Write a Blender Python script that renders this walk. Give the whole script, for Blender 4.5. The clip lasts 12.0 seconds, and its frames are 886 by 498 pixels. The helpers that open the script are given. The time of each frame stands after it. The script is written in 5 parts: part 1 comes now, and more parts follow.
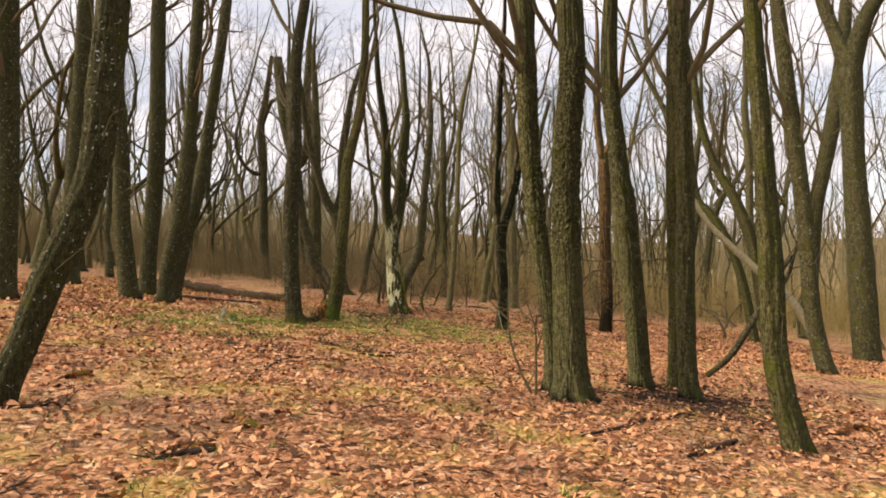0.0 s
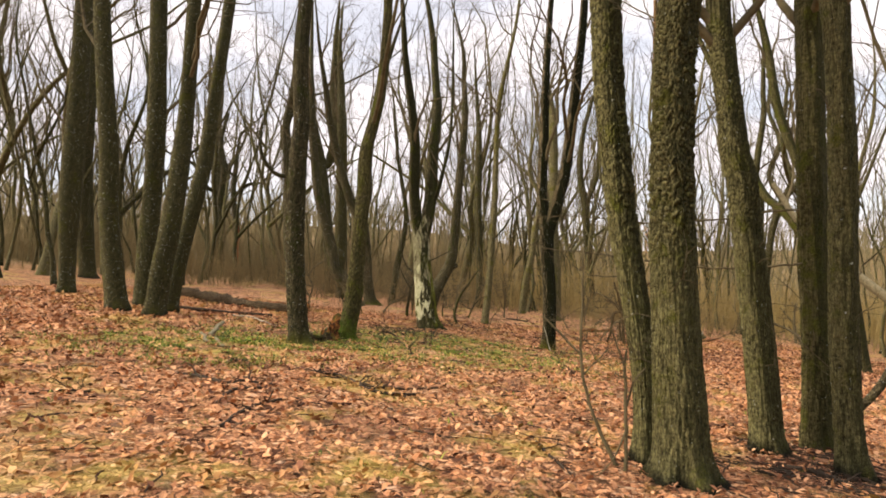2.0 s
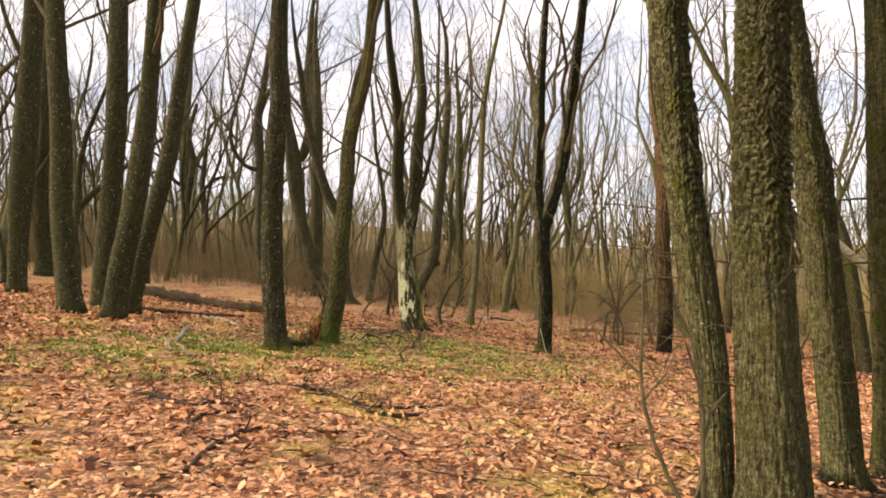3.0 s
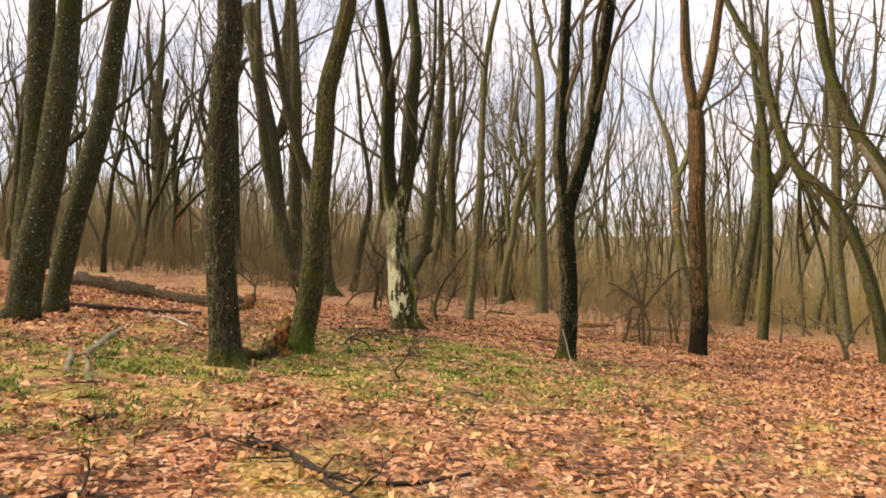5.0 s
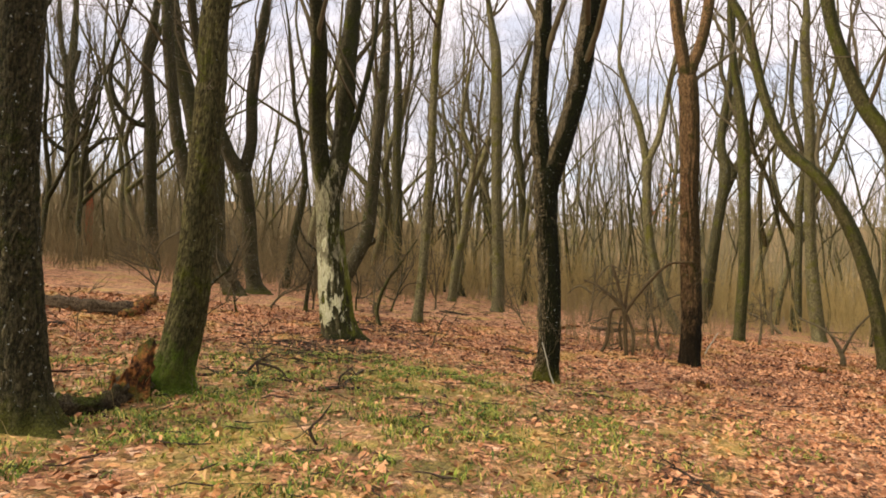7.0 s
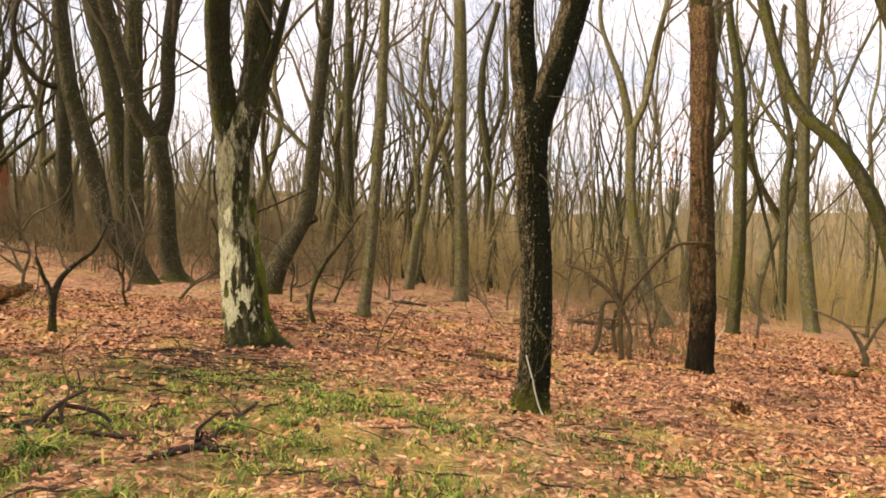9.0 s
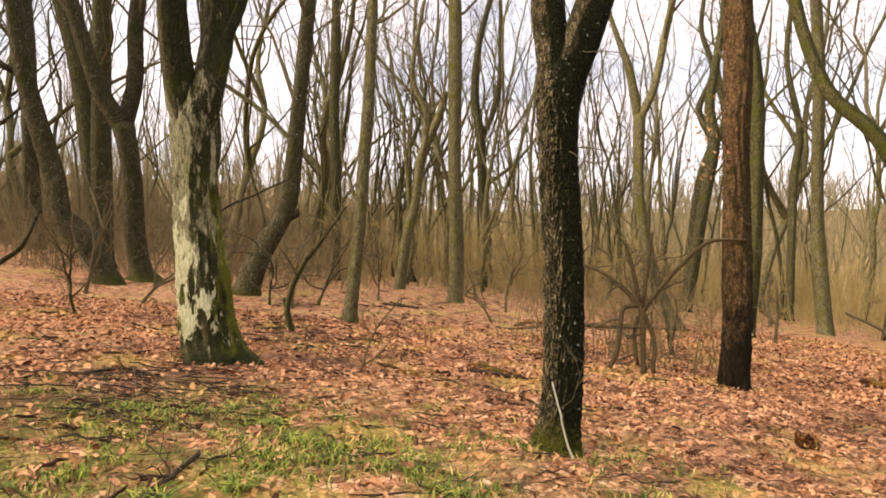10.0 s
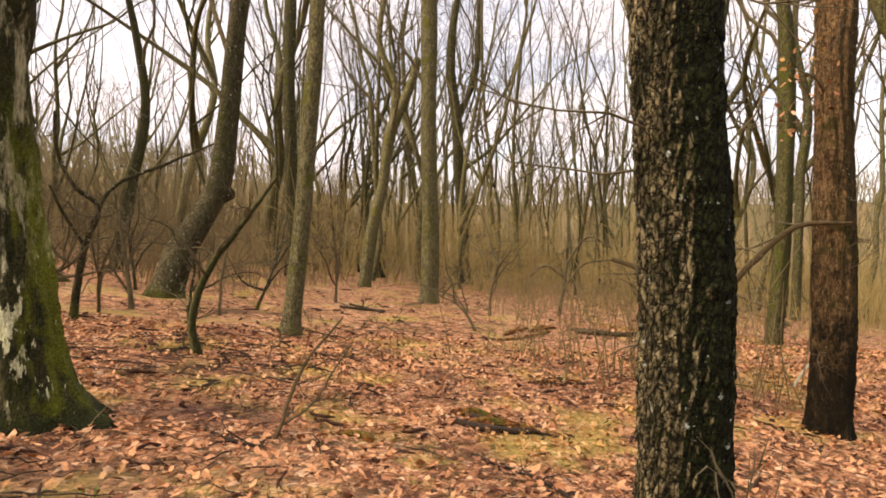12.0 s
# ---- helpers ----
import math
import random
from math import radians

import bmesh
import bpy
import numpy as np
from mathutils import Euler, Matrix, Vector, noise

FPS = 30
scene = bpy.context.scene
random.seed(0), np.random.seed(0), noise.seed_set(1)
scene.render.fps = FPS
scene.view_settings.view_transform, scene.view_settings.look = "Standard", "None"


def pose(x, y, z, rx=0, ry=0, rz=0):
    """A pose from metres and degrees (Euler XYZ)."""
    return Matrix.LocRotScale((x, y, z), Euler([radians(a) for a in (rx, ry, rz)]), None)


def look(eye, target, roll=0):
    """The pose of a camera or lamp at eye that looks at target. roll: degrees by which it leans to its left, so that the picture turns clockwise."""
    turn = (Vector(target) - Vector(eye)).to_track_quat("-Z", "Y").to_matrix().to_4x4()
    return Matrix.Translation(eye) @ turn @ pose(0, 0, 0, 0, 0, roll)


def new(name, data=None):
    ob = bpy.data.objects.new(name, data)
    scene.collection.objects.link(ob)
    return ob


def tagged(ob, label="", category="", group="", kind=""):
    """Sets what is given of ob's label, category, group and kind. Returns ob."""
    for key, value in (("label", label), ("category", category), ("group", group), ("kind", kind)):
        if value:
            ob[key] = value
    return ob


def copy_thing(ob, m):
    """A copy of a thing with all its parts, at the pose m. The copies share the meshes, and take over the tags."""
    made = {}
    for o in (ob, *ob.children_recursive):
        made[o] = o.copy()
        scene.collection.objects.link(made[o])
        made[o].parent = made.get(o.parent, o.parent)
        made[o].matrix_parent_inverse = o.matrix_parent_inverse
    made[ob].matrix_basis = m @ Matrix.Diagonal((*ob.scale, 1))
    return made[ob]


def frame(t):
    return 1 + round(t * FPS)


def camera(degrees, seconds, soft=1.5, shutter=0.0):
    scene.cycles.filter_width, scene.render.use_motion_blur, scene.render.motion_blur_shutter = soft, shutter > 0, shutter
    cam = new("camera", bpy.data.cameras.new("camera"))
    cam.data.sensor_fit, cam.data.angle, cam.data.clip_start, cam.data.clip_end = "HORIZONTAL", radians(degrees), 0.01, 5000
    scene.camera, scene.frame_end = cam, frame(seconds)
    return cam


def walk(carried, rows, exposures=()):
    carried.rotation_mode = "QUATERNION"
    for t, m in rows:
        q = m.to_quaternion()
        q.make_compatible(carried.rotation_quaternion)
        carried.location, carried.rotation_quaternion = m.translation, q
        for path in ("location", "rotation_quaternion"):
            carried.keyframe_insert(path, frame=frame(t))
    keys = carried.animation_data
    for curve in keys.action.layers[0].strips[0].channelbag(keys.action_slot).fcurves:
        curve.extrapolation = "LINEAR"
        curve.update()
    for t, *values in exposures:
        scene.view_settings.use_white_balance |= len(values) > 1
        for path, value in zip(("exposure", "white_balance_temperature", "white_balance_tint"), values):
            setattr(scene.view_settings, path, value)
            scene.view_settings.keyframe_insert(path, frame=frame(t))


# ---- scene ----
cam = camera(68.0, 12.0, soft=1.8)
METRES, EYE, TILT, LEAN, TURN = 17.2, 1.5, 0.0, 5.5, 0.0
ROWS = [
    (0.0, 0.0, 0.0, 0.0, -0.2, 2.2, -5.3),
    (0.5, 0.0016, 0.0394, 0.0002, 0.18, 2.67, -5.35),
    (1.0, 0.0045, 0.0791, 0.0003, 1.88, 3.05, -5.42),
    (1.5, -0.0017, 0.1199, 0.0009, 2.29, 2.9, -5.44),
    (2.0, -0.0026, 0.1595, 0.0013, 2.79, 2.63, -5.54),
    (2.5, -0.019, 0.1927, 0.001, 1.67, 2.72, -5.64),
    (3.0, -0.0274, 0.2276, 0.0013, 0.37, 2.58, -5.49),
    (3.5, -0.033, 0.2661, 0.0013, -0.14, 1.52, -5.54),
    (5.5, -0.0493, 0.4343, 0.0016, -2.02, 1.85, -5.6),
    (6.0, -0.051, 0.4785, 0.0031, -4.18, 2.12, -5.53),
    (6.5, -0.0448, 0.5203, 0.0037, -5.05, 1.72, -5.55),
    (7.0, -0.0435, 0.5614, 0.0035, -5.84, 1.52, -5.58),
    (9.0, -0.0126, 0.7317, 0.0016, -9.1, 0.51, -5.63),
    (9.5, -0.0113, 0.7731, 0.002, -9.02, 0.53, -5.61),
    (10.0, -0.0056, 0.8145, 0.0019, -10.0, 0.36, -5.65),
    (10.5, -0.0061, 0.8548, 0.0027, -11.23, 0.81, -5.6),
    (11.0, 0.0028, 0.8975, 0.0016, -11.68, 0.41, -5.62),
    (11.5, 0.0136, 0.9413, 0.0007, -12.19, 0.54, -5.68),
    (12.0, 0.0249, 0.9851, -0.0007, -12.48, 0.05, -5.71),
]
EXPOSURES = [(0.0, 0.9, 6850, 10), (2.5, 1.1, 6850, 10), (3.5, 1.14, 6850, 10), (5.5, 1.08, 6750, 12), (7.0, 0.95, 6800, 12), (9.5, 1.3, 7000, 13), (12.0, 1.2, 7150, 14)]
walk(cam, [(t, pose(0, 0, EYE, TILT, LEAN, TURN) @ pose(METRES * x, METRES * y, METRES * z, 90 + pitch, roll, yaw)) for t, x, y, z, yaw, pitch, roll in ROWS], EXPOSURES)

# ---- light ----
W = bpy.data.worlds.new("sky")
scene.world = W
W.use_nodes = True
wn, wl = W.node_tree.nodes, W.node_tree.links
wn.clear()
w_out = wn.new("ShaderNodeOutputWorld")
w_bg = wn.new("ShaderNodeBackground")
w_sky = wn.new("ShaderNodeTexSky")
w_sky.sky_type = "NISHITA"
w_sky.sun_disc = False
w_sky.sun_elevation = radians(32)
w_sky.sun_rotation = radians(248)
w_co = wn.new("ShaderNodeTexCoord")
w_map = wn.new("ShaderNodeMapping")
w_map.inputs["Scale"].default_value = (2.2, 2.2, 7.0)
w_noise = wn.new("ShaderNodeTexNoise")
w_noise.inputs["Scale"].default_value = 1.6
w_noise.inputs["Detail"].default_value = 6.0
w_ramp = wn.new("ShaderNodeValToRGB")
w_ramp.color_ramp.elements[0].position, w_ramp.color_ramp.elements[1].position = 0.42, 0.56
w_ramp.color_ramp.elements[0].color = (0.58, 0.58, 0.58, 1)
w_mix = wn.new("ShaderNodeMix")
w_mix.data_type = "RGBA"
w_sep = wn.new("ShaderNodeSeparateXYZ")
w_up = wn.new("ShaderNodeMapRange")                        # overcast: the zenith is brighter than the rim
w_up.inputs["From Min"].default_value, w_up.inputs["From Max"].default_value = 0.38, 1.0
w_up.inputs["To Min"].default_value, w_up.inputs["To Max"].default_value = 1.27, 3.45
w_cloud = wn.new("ShaderNodeMix")
w_cloud.data_type, w_cloud.blend_type = "RGBA", "MULTIPLY"
w_cloud.inputs["Factor"].default_value = 1.0
w_cloud.inputs["A"].default_value = (4.9, 4.68, 5.0, 1)   # the bright cloud cover
wl.new(w_co.outputs["Generated"], w_sep.inputs[0])
wl.new(w_sep.outputs["Z"], w_up.inputs["Value"])
wl.new(w_up.outputs["Result"], w_cloud.inputs["B"])
wl.new(w_cloud.outputs["Result"], w_mix.inputs["B"])
w_bg.inputs["Strength"].default_value = 0.1
wl.new(w_co.outputs["Generated"], w_map.inputs["Vector"])
wl.new(w_map.outputs["Vector"], w_noise.inputs["Vector"])
wl.new(w_noise.outputs["Fac"], w_ramp.inputs["Fac"])
wl.new(w_ramp.outputs["Color"], w_mix.inputs["Factor"])
wl.new(w_sky.outputs["Color"], w_mix.inputs["A"])
wl.new(w_mix.outputs["Result"], w_bg.inputs["Color"])
wl.new(w_bg.outputs["Background"], w_out.inputs["Surface"])

sun = new("sun", bpy.data.lights.new("sun", "SUN"))
sun.data.energy, sun.data.angle, sun.data.color = 2.3, radians(10), (1.0, 0.91, 0.77)
sun.matrix_world = look((-15, -6, 11), (0, 0, 0))


# ---- materials ----
class Nodes:
    """A principled material with short ways to make its nodes."""

    def __init__(self, name, rough=0.9):
        self.m = bpy.data.materials.new(name)
        self.m.use_nodes = True
        self.n, self.l = self.m.node_tree.nodes, self.m.node_tree.links
        self.p = self.n["Principled BSDF"]
        self.p.inputs["Roughness"].default_value = rough
        self.p.inputs["Specular IOR Level"].default_value = 0.1

    def put(self, socket, value):
        if hasattr(value, "is_output"):
            self.l.new(value, socket)
        else:
            socket.default_value = value

    def coords(self, kind="Object", scale=(1, 1, 1)):
        mp = self.n.new("ShaderNodeMapping")
        mp.inputs["Scale"].default_value = scale
        if kind == "World":
            src = self.n.new("ShaderNodeNewGeometry").outputs["Position"]
        else:
            src = self.n.new("ShaderNodeTexCoord").outputs[kind]
        self.l.new(src, mp.inputs["Vector"])
        return mp.outputs["Vector"]

    def noise(self, vec, scale, detail=4.0, rough=0.55, distort=0.0):
        t = self.n.new("ShaderNodeTexNoise")
        self.l.new(vec, t.inputs["Vector"])
        t.inputs["Scale"].default_value, t.inputs["Detail"].default_value = scale, detail
        t.inputs["Roughness"].default_value, t.inputs["Distortion"].default_value = rough, distort
        return t.outputs["Fac"]

    def cells(self, vec, scale, feature="F1", out="Distance", jitter=1.0):
        t = self.n.new("ShaderNodeTexVoronoi")
        t.feature = feature
        self.l.new(vec, t.inputs["Vector"])
        t.inputs["Scale"].default_value, t.inputs["Randomness"].default_value = scale, jitter
        return t.outputs[out]

    def ramp(self, fac, stops):
        r = self.n.new("ShaderNodeValToRGB")
        while len(r.color_ramp.elements) < len(stops):
            r.color_ramp.elements.new(0.5)
        for e, (at, c) in zip(r.color_ramp.elements, stops):
            e.position = at
            e.color = (*c, 1) if isinstance(c, tuple) else (c, c, c, 1)
        self.l.new(fac, r.inputs["Fac"])
        return r.outputs["Color"]

    def mix(self, fac, a, b, blend="MIX"):
        x = self.n.new("ShaderNodeMix")
        x.data_type, x.blend_type = "RGBA", blend
        for key, v in (("Factor", fac), ("A", a), ("B", b)):
            self.put(x.inputs[key], (*v, 1) if isinstance(v, tuple) else v)
        return x.outputs["Result"]

    def math(self, op, a, b=0.0):
        x = self.n.new("ShaderNodeMath")
        x.operation = op
        x.use_clamp = op in ("MULTIPLY", "ADD")
        self.put(x.inputs[0], a)
        self.put(x.inputs[1], b)
        return x.outputs[0]

    def random(self, kind="object"):
        if kind == "object":
            return self.n.new("ShaderNodeObjectInfo").outputs["Random"]
        return self.n.new("ShaderNodeNewGeometry").outputs["Random Per Island"]

    def attribute(self, name):
        a = self.n.new("ShaderNodeAttribute")
        a.attribute_name = name
        return a.outputs["Fac"]

    def normal_axis(self, axis):
        g = self.n.new("ShaderNodeNewGeometry")
        s = self.n.new("ShaderNodeSeparateXYZ")
        self.l.new(g.outputs["Normal"], s.inputs[0])
        return s.outputs[axis]

    def finish(self, colour, height=None, strength=0.5, distance=0.02):
        self.put(self.p.inputs["Base Color"], (*colour, 1) if isinstance(colour, tuple) else colour)
        if height is not None:
            b = self.n.new("ShaderNodeBump")
            b.inputs["Strength"].default_value, b.inputs["Distance"].default_value = strength, distance
            self.l.new(height, b.inputs["Height"])
            self.l.new(b.outputs["Normal"], self.p.inputs["Normal"])
        return self.m


def bark(name, dark, mid, light, moss, moss_from, lichen=0.63, plates=48.0, furrows=0.55, plate_z=0.24, shade_side=0.0, reach=0.0, peel=False, foot=None, foot_high=0.35, scaly=0.0):
    """Ridged bark with moss, pale lichen spots and a mossy side with shade painted in; peel: bark fallen off to the
    wood; foot: another cover low down.
    """
    k = Nodes(name, 0.88)
    tall = k.coords("Object", (1, 1, plate_z))
    fibre = k.coords("Object", (1, 1, 0.14))
    free = k.coords("Object")
    warp = k.n.new("ShaderNodeVectorMath")
    warp.operation = "ADD"
    k.l.new(tall, warp.inputs[0])
    k.l.new(k.ramp(k.noise(free, 11, 4, 0.6), [(0.0, 0.0), (1.0, 0.1)]), warp.inputs[1])
    furrow = k.cells(warp.outputs[0], plates, "DISTANCE_TO_EDGE")
    plate = k.n.new("ShaderNodeSeparateColor")
    k.l.new(k.cells(warp.outputs[0], plates, "F1", "Color"), plate.inputs[0])
    ridge = k.noise(fibre, 70, 5, 0.62, 0.5)
    grain = k.noise(tall, 95, 5, 0.7)
    knob = k.noise(k.coords("Object", (1, 1, 1.5)), 22, 4, 0.65)
    broad = k.noise(free, 1.3, 4)
    mid_scale = k.noise(k.coords("Object", (1, 1, 0.55)), 8.5, 6, 0.78)
    relief = k.math("ADD", k.math("MULTIPLY", knob, 0.4), k.math("MULTIPLY", ridge, 0.6))
    base = k.ramp(relief, [(0.4, tuple(c * 0.6 for c in dark)), (0.49, mid), (0.6, light)])
    base = k.mix(k.ramp(grain, [(0.36, 0.5), (0.54, 0.0)]), base, dark)
    base = k.mix(k.math("MULTIPLY", plate.outputs[0], furrows * 0.75), base, light)
    base = k.mix(k.ramp(mid_scale, [(0.36, 0.5), (0.47, 0.0)]), base, tuple(c * 0.8 for c in dark))
    base = k.mix(k.ramp(mid_scale, [(0.55, 0.0), (0.68, 0.3)]), base, tuple(min(c * 1.15, 0.6) for c in light))
    base = k.mix(k.ramp(broad, [(0.45, 0.0), (0.68, 0.35)]), base, mid)
    # tone follows the relief: lighter on proud plates, darker in the gaps
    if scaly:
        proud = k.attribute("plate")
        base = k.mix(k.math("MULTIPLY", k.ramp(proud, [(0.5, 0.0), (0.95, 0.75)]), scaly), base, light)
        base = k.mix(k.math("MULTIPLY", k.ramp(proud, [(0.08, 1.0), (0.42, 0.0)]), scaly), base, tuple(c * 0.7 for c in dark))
    patch = k.noise(free, 2.6, 6, 0.7)
    fine = k.noise(free, 70, 3)
    green = k.ramp(fine, [(0.3, tuple(c * 0.3 for c in moss)), (0.7, moss)])
    base = k.mix(k.ramp(patch, [(moss_from, 0.0), (moss_from + 0.1, 0.85)]), base, green)
    # moss plus painted shade: darkens the trunk side turned from the sun
    if shade_side:
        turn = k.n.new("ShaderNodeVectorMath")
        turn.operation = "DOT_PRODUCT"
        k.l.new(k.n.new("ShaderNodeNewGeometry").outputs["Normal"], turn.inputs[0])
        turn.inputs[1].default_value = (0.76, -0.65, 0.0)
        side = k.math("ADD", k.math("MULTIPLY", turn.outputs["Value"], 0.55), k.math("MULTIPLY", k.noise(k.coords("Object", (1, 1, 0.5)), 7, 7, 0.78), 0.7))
        mossy_shade = k.ramp(fine, [(0.35, (0.004, 0.005, 0.002)), (0.72, (0.034, 0.04, 0.008))])
        base = k.mix(k.math("MULTIPLY", k.ramp(side, [(0.4 - reach, 0.0), (0.62 - reach, 1.0)]), shade_side), base, mossy_shade)
    base = k.mix(k.math("MULTIPLY", k.ramp(furrow, [(0.0, 1.0), (0.14, 0.0)]), furrows), base, tuple(c * 0.6 for c in dark))
    spots = k.noise(free, 24, 4, 0.6)
    base = k.mix(k.ramp(spots, [(lichen, 0.0), (lichen + 0.02, 0.75)]), base, (0.45, 0.47, 0.4))
    low = k.n.new("ShaderNodeSeparateXYZ")
    k.l.new(free, low.inputs[0])
    if peel:
        bare = k.n.new("ShaderNodeVectorMath")
        bare.operation = "DOT_PRODUCT"
        k.l.new(k.n.new("ShaderNodeNewGeometry").outputs["Normal"], bare.inputs[0])
        bare.inputs[1].default_value = (-0.8, -0.6, 0.0)
        chip = k.math("SUBTRACT", k.math("ADD", k.math("MULTIPLY", k.noise(k.coords("Object", (1, 1, 0.4)), 5.5, 4, 0.6, 0.3), 0.65), k.math("MULTIPLY", k.noise(k.coords("Object", (1, 1, 0.25)), 19.0, 6, 0.7, 0.3), 0.35)), 0.5)
        torn = k.math("ADD", k.math("ADD", k.math("MULTIPLY", bare.outputs["Value"], 0.24), 0.36), k.math("DIVIDE", chip, 0.4))
        up = k.math("MULTIPLY", low.outputs[2], 0.25)
        ash = k.math("SUBTRACT", torn, k.ramp(up, [(0.12, 0.3), (0.3, 0.0), (0.66, 0.0), (0.95, 0.45)]))
        base = k.mix(k.ramp(ash, [(0.36, 0.0), (0.5, 0.8)]), base, k.ramp(ridge, [(0.36, (0.12, 0.105, 0.055)), (0.6, (0.42, 0.39, 0.23))]))
        wood = k.math("SUBTRACT", torn, k.ramp(up, [(0.02, 0.35), (0.08, 0.04), (0.3, 0.0), (0.42, 0.16), (0.6, 0.5)]))
        pale = k.ramp(ridge, [(0.34, (0.16, 0.14, 0.07)), (0.44, (0.46, 0.44, 0.24)), (0.62, (0.66, 0.64, 0.42))])
        base = k.mix(k.ramp(wood, [(0.53, 0.0), (0.55, 1.0)]), base, pale)
        flank = k.n.new("ShaderNodeVectorMath")
        flank.operation = "DOT_PRODUCT"
        k.l.new(k.n.new("ShaderNodeNewGeometry").outputs["Normal"], flank.inputs[0])
        flank.inputs[1].default_value = (0.97, -0.2, 0.0)
        strip = k.math("ADD", k.math("MULTIPLY", flank.outputs["Value"], 0.45), k.math("MULTIPLY", patch, 0.6))
        base = k.mix(k.math("MULTIPLY", k.ramp(strip, [(0.62, 0.0), (0.74, 0.65)]), k.ramp(up, [(0.4, 1.0), (0.55, 0.0)])), base, green)
    if foot:
        edge = k.math("ADD", k.math("MULTIPLY", low.outputs[2], 0.35 / foot_high), k.math("ADD", k.math("MULTIPLY", patch, 0.6), k.math("MULTIPLY", mid_scale, 0.5)))
        base = k.mix(k.ramp(edge, [(0.6, 0.92), (0.8, 0.0)]), base, k.ramp(fine, [(0.32, tuple(c * 0.25 for c in foot)), (0.7, foot)]))
    shade = k.ramp(k.random(), [(0.0, 0.78), (1.0, 1.0)])
    base = k.mix(1.0, base, shade, "MULTIPLY")
    height = k.math("ADD", k.math("MULTIPLY", ridge, 0.35), k.math("MULTIPLY", knob, 0.5))
    height = k.math("ADD", height, k.math("MULTIPLY", k.ramp(furrow, [(0.0, 0.0), (0.25, 1.0)]), 0.3 * furrows))
    return k.finish(base, height, 1.0, 0.055)


BARK = bark("bark_brown", (0.01, 0.009, 0.004), (0.13, 0.114, 0.043), (0.33, 0.3, 0.13), (0.17, 0.175, 0.022), 0.54, 0.68, furrows=0.5, shade_side=0.7, reach=-0.04, foot=(0.01, 0.01, 0.004), foot_high=0.2, scaly=0.65)
BARK_MOSSY = bark("bark_mossy", (0.01, 0.009, 0.003), (0.088, 0.076, 0.028), (0.22, 0.195, 0.08), (0.14, 0.15, 0.02), 0.5, 0.7, furrows=0.3, shade_side=0.75, reach=-0.02)
BARK_FOOT = bark("bark_moss_foot", (0.008, 0.007, 0.003), (0.095, 0.08, 0.028), (0.27, 0.235, 0.09), (0.17, 0.185, 0.015), 0.52, 0.7, furrows=0.4, shade_side=0.5, reach=-0.08, foot=(0.1, 0.16, 0.01), foot_high=0.62, scaly=0.6)
BARK_PEELED = bark("bark_peeled", (0.006, 0.005, 0.003), (0.075, 0.062, 0.027), (0.26, 0.225, 0.105), (0.19, 0.21, 0.014), 0.52, 0.7, shade_side=0.8, reach=0.0, peel=True, foot=(0.028, 0.032, 0.008), foot_high=0.13)
BARK_DARK = bark("bark_dark", (0.005, 0.004, 0.003), (0.056, 0.045, 0.023), (0.26, 0.215, 0.11), (0.085, 0.1, 0.01), 0.53, 0.655, shade_side=0.6, reach=-0.05, foot=(0.1, 0.1, 0.015), scaly=0.6)
BARK_PLATED = bark("bark_plated", (0.007, 0.005, 0.003), (0.16, 0.115, 0.05), (0.64, 0.5, 0.27), (0.06, 0.075, 0.01), 0.56, 0.66, plates=40, furrows=1.0, plate_z=0.42, shade_side=1.0, reach=0.15, foot=(0.14, 0.14, 0.015), scaly=0.95)
BARK_RED = bark("bark_reddish", (0.014, 0.008, 0.004), (0.135, 0.072, 0.032), (0.48, 0.3, 0.13), (0.08, 0.09, 0.012), 0.54, 0.69, shade_side=0.75, reach=-0.02, foot=(0.01, 0.009, 0.004), foot_high=3.6)
BARK_OPEN = bark("bark_open", (0.005, 0.004, 0.002), (0.066, 0.057, 0.023), (0.22, 0.195, 0.085), (0.16, 0.16, 0.02), 0.54, 0.645, furrows=0.4, shade_side=0.6, reach=-0.05, foot=(0.022, 0.022, 0.007), foot_high=0.22)
BARK_LOG = bark("bark_log", (0.012, 0.008, 0.005), (0.1, 0.068, 0.036), (0.24, 0.175, 0.1), (0.1, 0.1, 0.02), 0.6, 0.72, furrows=0.5)
BARK_ROOT = bark("bark_root", (0.006, 0.005, 0.003), (0.04, 0.03, 0.015), (0.16, 0.12, 0.06), (0.11, 0.14, 0.012), 0.5, 0.7, furrows=0.6)
BARK_GREY = bark("bark_grey", (0.016, 0.013, 0.007), (0.16, 0.138, 0.064), (0.37, 0.325, 0.16), (0.22, 0.21, 0.03), 0.52, 0.7, furrows=0.3, shade_side=0.45, reach=-0.06)


def plain(name, dark, light, scale=20.0, stretch=(1, 1, 1), rough=0.9, bump=0.4):
    k = Nodes(name, rough)
    v = k.coords("Object", stretch)
    n1, n2 = k.noise(v, scale, 5, 0.6), k.noise(v, scale * 0.12, 3)
    c = k.mix(n2, k.ramp(n1, [(0.3, dark), (0.7, light)]), tuple((a + b) / 2 for a, b in zip(dark, light)))
    return k.finish(c, n1, bump, 0.02)


